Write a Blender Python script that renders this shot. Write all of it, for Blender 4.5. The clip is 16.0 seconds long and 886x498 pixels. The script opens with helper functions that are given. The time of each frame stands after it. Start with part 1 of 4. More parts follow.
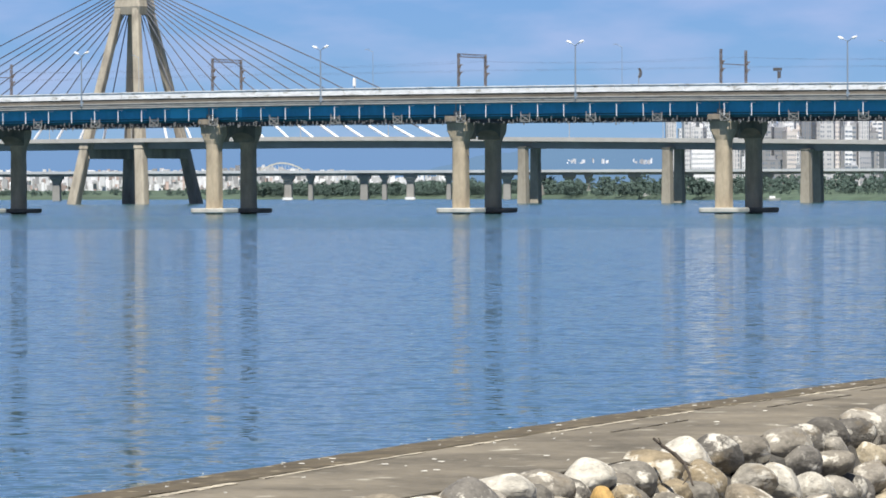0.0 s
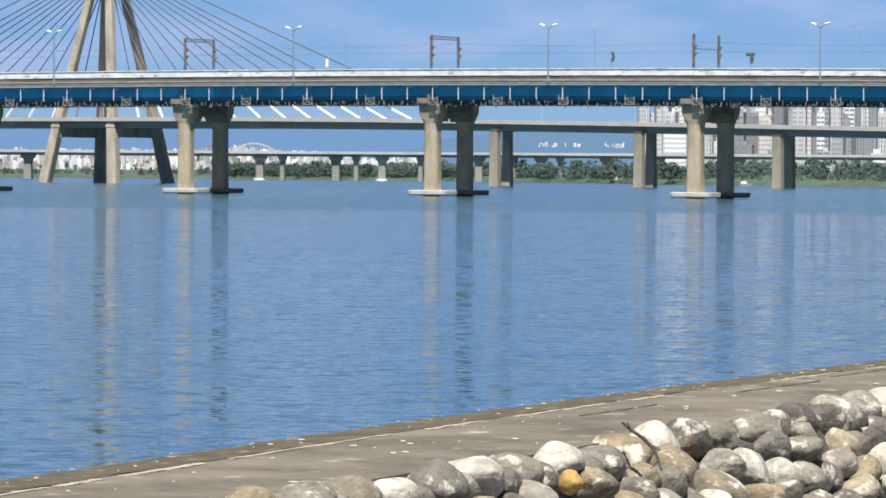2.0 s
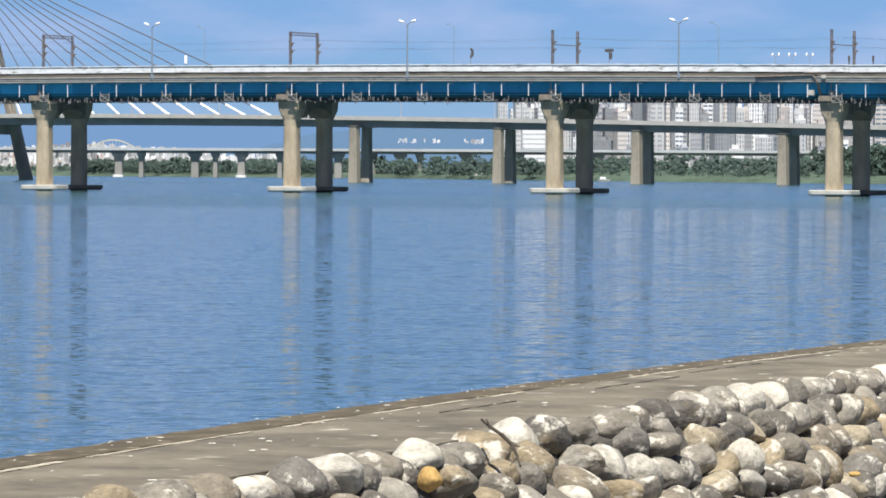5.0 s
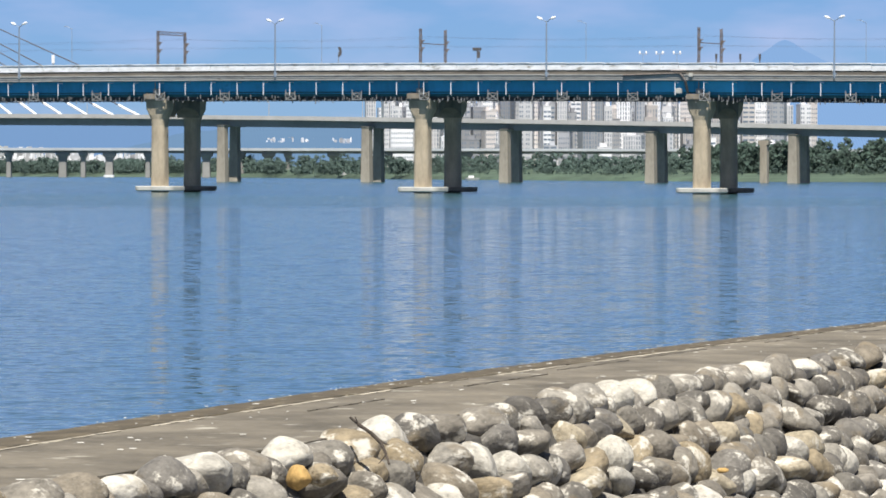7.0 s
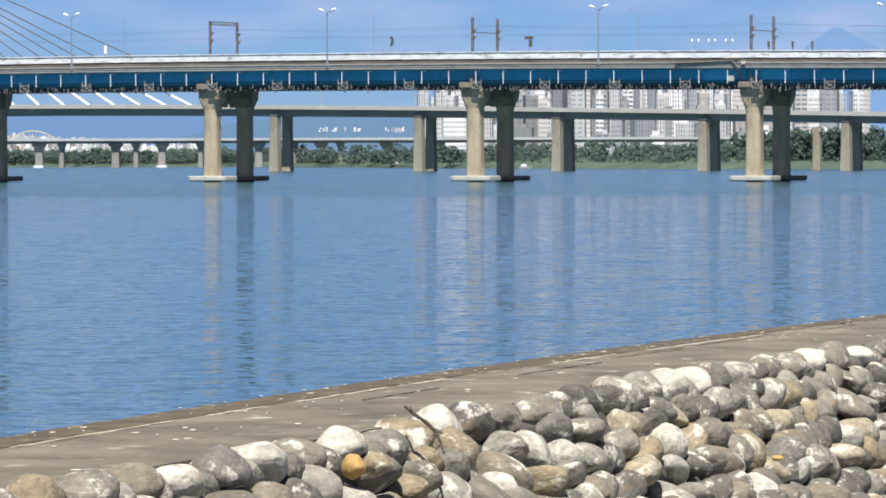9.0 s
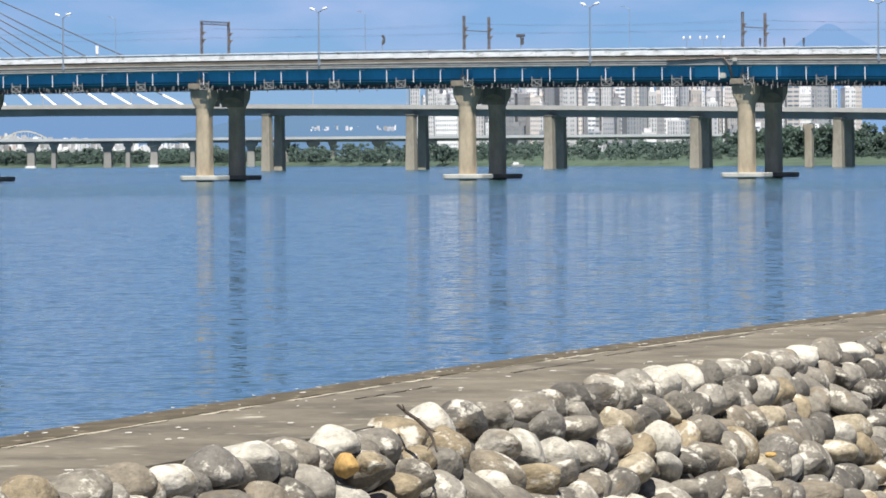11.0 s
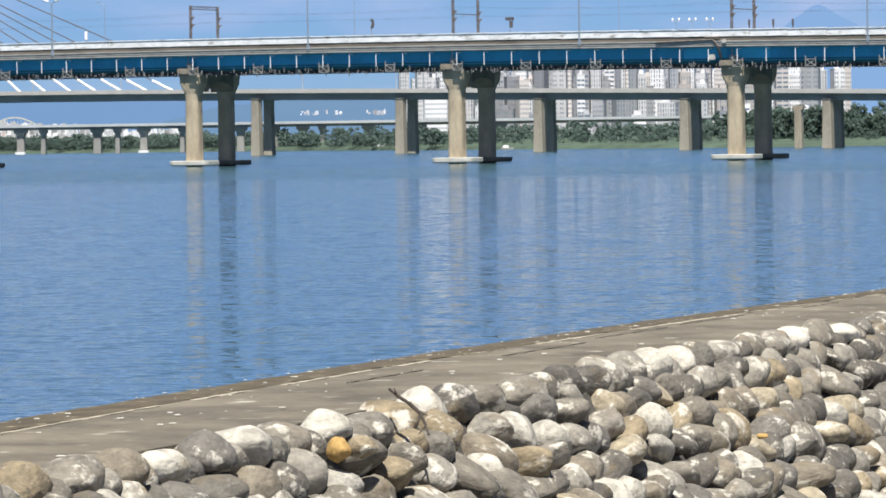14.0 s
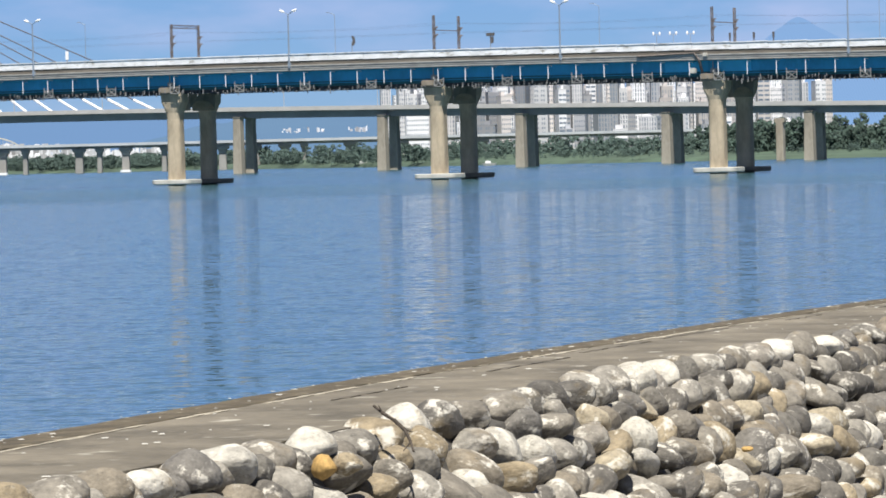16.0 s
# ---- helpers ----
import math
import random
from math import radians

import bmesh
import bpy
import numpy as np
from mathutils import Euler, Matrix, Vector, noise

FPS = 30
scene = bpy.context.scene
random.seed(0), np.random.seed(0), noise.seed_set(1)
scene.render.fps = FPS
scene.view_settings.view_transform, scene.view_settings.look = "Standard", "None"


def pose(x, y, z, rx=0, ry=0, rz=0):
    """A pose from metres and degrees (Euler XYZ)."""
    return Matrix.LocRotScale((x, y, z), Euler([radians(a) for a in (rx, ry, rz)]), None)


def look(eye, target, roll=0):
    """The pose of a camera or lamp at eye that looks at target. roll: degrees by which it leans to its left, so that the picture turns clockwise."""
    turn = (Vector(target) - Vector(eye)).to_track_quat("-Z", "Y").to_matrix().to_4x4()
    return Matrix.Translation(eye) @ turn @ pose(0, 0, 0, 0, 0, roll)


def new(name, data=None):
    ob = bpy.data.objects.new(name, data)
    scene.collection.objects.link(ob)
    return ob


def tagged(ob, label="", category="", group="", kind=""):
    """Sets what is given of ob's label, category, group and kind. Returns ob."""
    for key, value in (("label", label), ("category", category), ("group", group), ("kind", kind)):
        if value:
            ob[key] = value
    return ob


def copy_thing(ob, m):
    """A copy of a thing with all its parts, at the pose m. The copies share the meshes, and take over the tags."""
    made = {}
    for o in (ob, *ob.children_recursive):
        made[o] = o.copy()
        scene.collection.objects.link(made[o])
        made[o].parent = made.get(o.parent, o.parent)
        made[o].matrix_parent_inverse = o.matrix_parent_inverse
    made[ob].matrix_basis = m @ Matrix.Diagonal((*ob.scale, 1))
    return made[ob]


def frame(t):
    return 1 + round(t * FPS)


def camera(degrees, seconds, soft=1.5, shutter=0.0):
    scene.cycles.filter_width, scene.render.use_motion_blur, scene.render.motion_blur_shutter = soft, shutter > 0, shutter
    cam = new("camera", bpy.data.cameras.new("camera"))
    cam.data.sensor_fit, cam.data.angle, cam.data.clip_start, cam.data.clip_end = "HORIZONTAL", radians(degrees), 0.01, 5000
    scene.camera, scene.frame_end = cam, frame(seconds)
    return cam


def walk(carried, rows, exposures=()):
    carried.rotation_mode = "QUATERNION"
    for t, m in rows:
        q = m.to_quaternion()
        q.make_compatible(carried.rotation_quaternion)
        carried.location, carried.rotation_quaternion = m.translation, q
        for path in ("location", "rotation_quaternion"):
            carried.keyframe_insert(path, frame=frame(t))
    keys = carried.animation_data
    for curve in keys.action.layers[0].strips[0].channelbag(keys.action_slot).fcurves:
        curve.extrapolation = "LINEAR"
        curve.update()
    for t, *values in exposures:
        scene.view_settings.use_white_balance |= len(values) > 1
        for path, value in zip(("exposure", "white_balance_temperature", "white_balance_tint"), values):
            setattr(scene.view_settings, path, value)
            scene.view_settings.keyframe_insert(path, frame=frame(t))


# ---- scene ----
# ---- the camera: a long lens on a steady stand, panning ----
cam = camera(2 * math.degrees(math.atan(784 / 8000.0)), 16.0, soft=1.75)
ROWS = [  # seconds, eye x, eye z, tilt, lean, yaw
    (0, -0.016, 3.199, 89.2910, 0.2005, -0.0025),
    (0.5, -0.016, 3.198, 89.2236, 0.1362, -0.1174),
    (1, -0.017, 3.196, 89.0391, -0.0536, -0.2502),
    (1.5, -0.015, 3.197, 89.0281, -0.3037, -0.3001),
    (2, -0.015, 3.200, 89.0645, -0.3759, -0.3620),
    (2.5, -0.022, 3.200, 89.0543, -0.3992, -0.5442),
    (3, -0.016, 3.202, 89.0399, -0.2553, -0.6434),
    (3.5, -0.014, 3.203, 89.0627, -0.1015, -0.8904),
    (4, -0.011, 3.202, 89.0440, -0.1704, -1.2213),
    (4.5, -0.006, 3.207, 88.9970, -0.1260, -1.6010),
    (5, -0.006, 3.210, 89.0249, -0.2685, -2.1434),
    (5.2, -0.006, 3.207, 89.0519, -0.2804, -2.3947),
    (7.3, -0.000, 3.200, 89.0028, -0.0794, -3.8461),
    (7.5, -0.005, 3.200, 88.9813, -0.0617, -3.7874),
    (8, -0.009, 3.199, 88.9360, 0.0738, -3.6643),
    (8.5, -0.007, 3.198, 88.8995, 0.2161, -3.5630),
    (9, -0.010, 3.199, 88.8768, 0.1685, -3.1458),
    (9.2, -0.008, 3.199, 88.8696, 0.1721, -2.9992),
    (11.5, -0.003, 3.199, 88.8489, 0.5354, -3.3252),
    (12, -0.007, 3.199, 88.8357, 0.6193, -3.3796),
    (12.5, -0.000, 3.200, 88.8626, 0.7614, -3.4228),
    (13, -0.006, 3.197, 88.7665, 0.6629, -3.4464),
    (13.5, -0.007, 3.198, 88.6019, 0.7926, -3.3904),
    (14, -0.006, 3.198, 88.6461, 0.8200, -3.3746),
    (14.5, -0.002, 3.200, 88.7803, 1.0415, -3.4830),
    (15, -0.005, 3.196, 88.7963, 1.1394, -3.5807),
    (15.5, -0.006, 3.198, 88.8077, 1.3214, -3.6328),
    (16, -0.004, 3.199, 88.8463, 1.4197, -3.6014),
]
walk(cam, [(t, pose(x, 0, z, rx, ry, rz)) for t, x, z, rx, ry, rz in ROWS], [(0.0, 0.65), (16.0, 0.65)])

# ---- world and sun ----
SUN_AZ, SUN_EL = radians(184), radians(65)  # azimuth clockwise from +y
world = bpy.data.worlds.new("sky")
scene.world = world
world.use_nodes = True
wn, wl = world.node_tree.nodes, world.node_tree.links
wn.clear()
w_out = wn.new("ShaderNodeOutputWorld")
w_bg = wn.new("ShaderNodeBackground")
w_sky = wn.new("ShaderNodeTexSky")
w_sky.sky_type, w_sky.sun_disc = "NISHITA", False
w_sky.sun_elevation, w_sky.sun_rotation = SUN_EL, SUN_AZ
w_sky.air_density, w_sky.dust_density, w_sky.ozone_density = 1.0, 0.0, 2.0
w_tint = wn.new("ShaderNodeMix")
w_tint.data_type, w_tint.blend_type = "RGBA", "MULTIPLY"
w_tint.inputs["Factor"].default_value = 1.0
# the air is bluest low down, where the long lens looks
w_up = wn.new("ShaderNodeTexCoord")
w_sep = wn.new("ShaderNodeSeparateXYZ")
w_grade = wn.new("ShaderNodeMapRange")
w_grade.inputs["From Min"].default_value, w_grade.inputs["From Max"].default_value = 0.02, 0.32
w_hue = wn.new("ShaderNodeMix")
w_hue.data_type = "RGBA"
w_hue.inputs["A"].default_value = (0.322, 0.555, 1.17, 1)
w_hue.inputs["B"].default_value = (0.46, 0.45, 0.44, 1)
wl.new(w_up.outputs["Generated"], w_sep.inputs["Vector"])
wl.new(w_sep.outputs["Z"], w_grade.inputs["Value"])
wl.new(w_grade.outputs["Result"], w_hue.inputs["Factor"])
wl.new(w_hue.outputs["Result"], w_tint.inputs["B"])
# thin pink clouds low over the horizon
w_co = wn.new("ShaderNodeTexCoord")
w_map = wn.new("ShaderNodeMapping")
w_map.inputs["Scale"].default_value = (22, 22, 75)
w_map.inputs["Location"].default_value = (1.3, 0.4, 0.2)
w_noise = wn.new("ShaderNodeTexNoise")
w_noise.inputs["Scale"].default_value, w_noise.inputs["Detail"].default_value = 1.0, 5.0
w_ramp = wn.new("ShaderNodeValToRGB")
w_ramp.color_ramp.elements[0].position, w_ramp.color_ramp.elements[1].position = 0.44, 0.72
w_ramp.color_ramp.elements[1].color = (0.5, 0.5, 0.5, 1)
w_cloud = wn.new("ShaderNodeMix")
w_cloud.data_type, w_cloud.blend_type = "RGBA", "MIX"
w_cloud.inputs["B"].default_value = (6.2, 6.6, 9.6, 1)
wl.new(w_co.outputs["Generated"], w_map.inputs["Vector"])
wl.new(w_map.outputs["Vector"], w_noise.inputs["Vector"])
wl.new(w_noise.outputs["Fac"], w_ramp.inputs["Fac"])
wl.new(w_sky.outputs["Color"], w_tint.inputs["A"])
wl.new(w_tint.outputs["Result"], w_cloud.inputs["A"])
wl.new(w_ramp.outputs["Color"], w_cloud.inputs["Factor"])
wl.new(w_cloud.outputs["Result"], w_bg.inputs["Color"])
w_bg.inputs["Strength"].default_value = 0.060
wl.new(w_bg.outputs["Background"], w_out.inputs["Surface"])

sun_data = bpy.data.lights.new("sun", "SUN")
sun_data.energy, sun_data.angle, sun_data.color = 5.0, radians(0.5), (1.0, 0.95, 0.86)
sun = new("sun", sun_data)
sun_dir = Vector((math.sin(SUN_AZ) * math.cos(SUN_EL), math.cos(SUN_AZ) * math.cos(SUN_EL), math.sin(SUN_EL)))
sun.matrix_world = look(sun_dir * 100, (0, 0, 0))

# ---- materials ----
HAZE = (0.135, 0.245, 0.44)  # haze blue that the far hills glow with


def mat(name, base, rough=0.8, metal=0.0, vary=0.25, scale=1.0, detail=6.0, bump=0.0, bump_scale=8.0, spots=None, per_object=0.0, stretch=(1, 1, 1), far=0.0, island=False, haze=None):
    """A procedural surface: two scales of tone, optional stain colour and bump."""
    m = bpy.data.materials.new(name)
    m.use_nodes = True
    n, l = m.node_tree.nodes, m.node_tree.links
    b = n["Principled BSDF"]
    b.inputs["Roughness"].default_value, b.inputs["Metallic"].default_value = rough, metal
    co = n.new("ShaderNodeTexCoord")
    mp = n.new("ShaderNodeMapping")
    mp.inputs["Scale"].default_value = stretch
    l.new(co.outputs["Object"], mp.inputs["Vector"])
    vec = mp.outputs["Vector"]
    if per_object:
        info = n.new("ShaderNodeNewGeometry" if island else "ShaderNodeObjectInfo")
        chance = info.outputs["Random Per Island" if island else "Random"]
        shift = n.new("ShaderNodeVectorMath")
        shift.operation = "MULTIPLY_ADD"
        comb = n.new("ShaderNodeCombineXYZ")
        for k in ("X", "Y", "Z"):
            l.new(chance, comb.inputs[k])
        l.new(comb.outputs["Vector"], shift.inputs[0])
        shift.inputs[1].default_value = (37.0, 59.0, 83.0)
        l.new(vec, shift.inputs[2])
        vec = shift.outputs["Vector"]
    big = n.new("ShaderNodeTexNoise")
    big.inputs["Scale"].default_value, big.inputs["Detail"].default_value = scale, detail
    fine = n.new("ShaderNodeTexNoise")
    fine.inputs["Scale"].default_value, fine.inputs["Detail"].default_value = scale * 9, 4.0
    l.new(vec, big.inputs["Vector"])
    l.new(vec, fine.inputs["Vector"])
    add = n.new("ShaderNodeMath")
    add.operation = "MULTIPLY_ADD"
    add.inputs[1].default_value = 0.35
    l.new(fine.outputs["Fac"], add.inputs[0])
    l.new(big.outputs["Fac"], add.inputs[2])
    rng = n.new("ShaderNodeMapRange")
    rng.inputs["From Min"].default_value, rng.inputs["From Max"].default_value = 0.45, 0.9
    rng.inputs["To Min"].default_value, rng.inputs["To Max"].default_value = 1 - vary, 1 + vary
    l.new(add.outputs["Value"], rng.inputs["Value"])
    tone = rng.outputs["Result"]
    if per_object:
        mul = n.new("ShaderNodeMapRange")
        mul.inputs["To Min"].default_value, mul.inputs["To Max"].default_value = 1 - per_object, 1 + per_object
        l.new(chance, mul.inputs["Value"])
        both = n.new("ShaderNodeMath")
        both.operation = "MULTIPLY"
        l.new(tone, both.inputs[0])
        l.new(mul.outputs["Result"], both.inputs[1])
        tone = both.outputs["Value"]
    col = n.new("ShaderNodeMix")
    col.data_type, col.blend_type = "RGBA", "MULTIPLY"
    col.inputs["Factor"].default_value = 1.0
    col.inputs["A"].default_value = (*base, 1)
    l.new(tone, col.inputs["B"])
    out = col.outputs["Result"]
    if spots:
        colour, low, high, sc = spots
        sn = n.new("ShaderNodeTexNoise")
        sn.inputs["Scale"].default_value, sn.inputs["Detail"].default_value = sc, 7.0
        l.new(vec, sn.inputs["Vector"])
        sr = n.new("ShaderNodeMapRange")
        sr.inputs["From Min"].default_value, sr.inputs["From Max"].default_value = low, high
        l.new(sn.outputs["Fac"], sr.inputs["Value"])
        sm = n.new("ShaderNodeMix")
        sm.data_type = "RGBA"
        sm.inputs["B"].default_value = (*colour, 1)
        l.new(sr.outputs["Result"], sm.inputs["Factor"])
        l.new(out, sm.inputs["A"])
        out = sm.outputs["Result"]
    l.new(out, b.inputs["Base Color"])
    if bump:
        bn = n.new("ShaderNodeTexNoise")
        bn.inputs["Scale"].default_value, bn.inputs["Detail"].default_value = bump_scale, 6.0
        l.new(vec, bn.inputs["Vector"])
        bp = n.new("ShaderNodeBump")
        bp.inputs["Strength"].default_value, bp.inputs["Distance"].default_value = bump, 0.05
        l.new(bn.outputs["Fac"], bp.inputs["Height"])
        l.new(bp.outputs["Normal"], b.inputs["Normal"])
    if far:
        # haze put in as glow, for the far hills beyond all built things
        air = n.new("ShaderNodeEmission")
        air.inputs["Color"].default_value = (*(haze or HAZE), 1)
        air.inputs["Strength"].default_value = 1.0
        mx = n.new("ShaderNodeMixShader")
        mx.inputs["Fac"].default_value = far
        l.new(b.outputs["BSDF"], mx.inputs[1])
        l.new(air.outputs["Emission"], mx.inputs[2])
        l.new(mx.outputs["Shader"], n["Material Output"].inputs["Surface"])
    return m




def stone_material(name, island, tones, scale=1.0):
    """Water-worn stone: each piece its own tone, soft clouding, bleached and rusty patches, thin veins."""
    m = bpy.data.materials.new(name)
    m.use_nodes = True
    n, l = m.node_tree.nodes, m.node_tree.links
    b = n["Principled BSDF"]
    b.inputs["Roughness"].default_value = 0.82
    info = n.new("ShaderNodeNewGeometry" if island else "ShaderNodeObjectInfo")
    chance = info.outputs["Random Per Island" if island else "Random"]
    co = n.new("ShaderNodeTexCoord")
    comb = n.new("ShaderNodeCombineXYZ")
    for k in ("X", "Y", "Z"):
        l.new(chance, comb.inputs[k])
    shift = n.new("ShaderNodeVectorMath")
    shift.operation = "MULTIPLY_ADD"
    shift.inputs[1].default_value = (37.0, 59.0, 83.0)
    l.new(comb.outputs["Vector"], shift.inputs[0])
    l.new(co.outputs["Object"], shift.inputs[2])
    vec = shift.outputs["Vector"]

    def cloud(sc, detail, low, high, lo=0.0, hi=1.0, rough=0.55):
        t = n.new("ShaderNodeTexNoise")
        t.inputs["Scale"].default_value, t.inputs["Detail"].default_value, t.inputs["Roughness"].default_value = sc * scale, detail, rough
        l.new(vec, t.inputs["Vector"])
        r = n.new("ShaderNodeMapRange")
        for key, v in (("From Min", low), ("From Max", high), ("To Min", lo), ("To Max", hi)):
            r.inputs[key].default_value = v
        l.new(t.outputs["Fac"], r.inputs["Value"])
        return r.outputs["Result"]

    def blend(a, colour, fac):
        x = n.new("ShaderNodeMix")
        x.data_type = "RGBA"
        x.inputs["B"].default_value = (*colour, 1)
        l.new(a, x.inputs["A"])
        l.new(fac, x.inputs["Factor"])
        return x.outputs["Result"]

    ramp = n.new("ShaderNodeValToRGB")
    ramp.color_ramp.interpolation = "CONSTANT"
    e = ramp.color_ramp.elements
    e[0].color = (*tones[0], 1)
    e[1].position, e[1].color = 1.0 / len(tones), (*tones[1], 1)
    for k, c in enumerate(tones[2:], 2):
        e.new(k / len(tones)).color = (*c, 1)
    l.new(chance, ramp.inputs["Fac"])
    out = ramp.outputs["Color"]
    mul = n.new("ShaderNodeMix")
    mul.data_type, mul.blend_type = "RGBA", "MULTIPLY"
    mul.inputs["Factor"].default_value = 1.0
    l.new(out, mul.inputs["A"])
    l.new(cloud(1.9, 10.0, 0.3, 0.7, 0.5, 1.5, 0.76), mul.inputs["B"])
    out = mul.outputs["Result"]
    out = blend(out, (0.20, 0.152, 0.085), cloud(0.8, 3.0, 0.58, 0.72, 0.0, 0.65))
    out = blend(out, (0.60, 0.57, 0.50), cloud(0.9, 9.0, 0.545, 0.615, 0.0, 0.85, 0.68))
    out = blend(out, (0.05, 0.047, 0.042), cloud(3.2, 8.0, 0.57, 0.70, 0.0, 0.75, 0.7))
    out = blend(out, (0.28, 0.27, 0.24), cloud(7.0, 5.0, 0.60, 0.72, 0.0, 0.5))
    l.new(out, b.inputs["Base Color"])
    bt = n.new("ShaderNodeTexNoise")
    bt.inputs["Scale"].default_value, bt.inputs["Detail"].default_value = 2.6 * scale, 9.0
    l.new(vec, bt.inputs["Vector"])
    bp = n.new("ShaderNodeBump")
    bp.inputs["Strength"].default_value, bp.inputs["Distance"].default_value = 0.6, 0.06
    l.new(bt.outputs["Fac"], bp.inputs["Height"])
    l.new(bp.outputs["Normal"], b.inputs["Normal"])
    return m


GREYS = ((0.15, 0.135, 0.112), (0.185, 0.168, 0.14), (0.105, 0.096, 0.083), (0.21, 0.192, 0.164), (0.145, 0.135, 0.12), (0.185, 0.16, 0.123), (0.125, 0.116, 0.1), (0.165, 0.152, 0.129), (0.245, 0.228, 0.196), (0.09, 0.083, 0.073))
TANS = ((0.27, 0.222, 0.147), (0.23, 0.187, 0.122), (0.32, 0.277, 0.2))
PALES = ((0.44, 0.417, 0.361), (0.36, 0.342, 0.30), (0.50, 0.474, 0.415))
M_STONE = stone_material("river_stone", False, GREYS)
M_STONE_WARM = stone_material("river_stone_warm", False, TANS)
M_STONE_PALE = stone_material("river_stone_pale", False, PALES)
STONES = (M_STONE, M_STONE_WARM, M_STONE_PALE)
FAR_STONES = (stone_material("river_stone_far", True, GREYS, 3.4), stone_material("river_stone_warm_far", True, TANS, 3.4), stone_material("river_stone_pale_far", True, PALES, 3.4))
M_STONE_ORANGE = mat("river_stone_orange", (0.42, 0.27, 0.095), 0.85, vary=0.3, scale=3.0, bump=0.3)
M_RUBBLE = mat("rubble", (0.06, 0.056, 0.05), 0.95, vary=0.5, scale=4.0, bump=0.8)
M_LEDGE = mat("weathered_concrete", (0.142, 0.125, 0.096), 0.9, vary=0.45, scale=0.9, bump=0.35, bump_scale=14, spots=((0.42, 0.40, 0.34), 0.62, 0.76, 2.4))
M_CURB = mat("algae_stained_concrete", (0.084, 0.068, 0.043), 0.85, vary=0.45, scale=2.5, bump=0.5, bump_scale=12, spots=((0.42, 0.37, 0.27), 0.62, 0.72, 5.0))
M_HANGER = mat("cable_grey", (0.20, 0.20, 0.20), 0.8, vary=0.5, scale=3.0)
M_LIME = mat("lime_streak", (0.36, 0.325, 0.26), 0.9, vary=0.45, scale=5.0)
M_DAMP = mat("dark_damp_stain", (0.09, 0.079, 0.061), 0.85, vary=0.5, scale=5.0)
M_DROP = mat("bird_dropping", (0.52, 0.51, 0.47), 0.8, vary=0.15, scale=9.0)
M_TWIG = mat("dry_twig", (0.06, 0.048, 0.038), 0.9, vary=0.4, scale=9.0)
M_COL = mat("pier_concrete", (0.44, 0.37, 0.27), 0.85, vary=0.3, scale=0.45, stretch=(1, 1, 0.35), spots=((0.30, 0.25, 0.19), 0.62, 0.8, 0.35), bump=0.1)
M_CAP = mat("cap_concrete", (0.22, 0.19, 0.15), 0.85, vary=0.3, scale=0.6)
M_COLLAR = mat("painted_collar", (0.52, 0.51, 0.47), 0.7, vary=0.15, scale=0.8)
M_BLUE = mat("blue_girder_paint", (0.03, 0.35, 0.62), 0.5, vary=0.18, scale=0.3, stretch=(1, 1, 0.5))
M_BLUE_NEW = mat("fresh_blue_paint", (0.05, 0.47, 0.78), 0.5, vary=0.12, scale=0.3)
M_FLANGE_SHADE = mat("shaded_flange_paint", (0.022, 0.15, 0.165), 0.6, vary=0.2, scale=0.4)
M_STIFF = mat("pale_stiffener", (0.86, 0.88, 0.9), 0.6, vary=0.1)
M_BARRIER = mat("pale_barrier_panel", (0.78, 0.79, 0.81), 0.6, vary=0.2, scale=0.5, stretch=(1, 1, 3), spots=((0.30, 0.28, 0.24), 0.58, 0.74, 0.7))
M_DECK = mat("deck_edge_concrete", (0.36, 0.352, 0.335), 0.85, vary=0.25, scale=0.5, stretch=(1, 1, 4), spots=((0.22, 0.2, 0.17), 0.6, 0.75, 0.5))
M_BAND = mat("brown_band_concrete", (0.14, 0.125, 0.105), 0.9, vary=0.4, scale=0.5, stretch=(0.4, 1, 2))
M_STEEL = mat("dark_truss_steel", (0.085, 0.085, 0.09), 0.7, vary=0.3, scale=1.0)
M_GALV = mat("grey_frame_steel", (0.30, 0.30, 0.29), 0.55, metal=0.2, vary=0.2)
M_RUST = mat("rusty_gantry_steel", (0.15, 0.128, 0.118), 0.8, vary=0.4, scale=1.5)
M_POLE = mat("lamp_pole_paint", (0.26, 0.32, 0.40), 0.5, metal=0.2, vary=0.1)
M_LAMPHEAD = mat("white_lamp_head", (0.85, 0.85, 0.85), 0.4, vary=0.05)
M_OLY = mat("far_bridge_concrete", (0.36, 0.325, 0.265), 0.85, vary=0.3, scale=0.3, stretch=(1, 1, 0.25), spots=((0.19, 0.17, 0.145), 0.56, 0.72, 0.22))
M_OLY_DECK = mat("far_deck_concrete", (0.30, 0.295, 0.29), 0.85, vary=0.15, scale=0.15)
M_OLY_RAIL = mat("far_deck_parapet", (0.45, 0.44, 0.42), 0.8, vary=0.12, scale=0.2)
M_CABLE = mat("stay_cable", (0.10, 0.11, 0.14), 0.6, vary=0.1)
M_SLEEVE = mat("white_cable_sleeve", (0.85, 0.86, 0.88), 0.5, vary=0.05)
M_THIRD = mat("distant_bridge_concrete", (0.27, 0.265, 0.25), 0.85, vary=0.2, scale=0.1)
M_THIRD_DECK = mat("distant_bridge_deck", (0.46, 0.49, 0.52), 0.7, vary=0.12, scale=0.1)
M_FLAT = mat("apartment_wall", (0.70, 0.70, 0.73), 0.8, vary=0.12, scale=0.08, per_object=0.25)
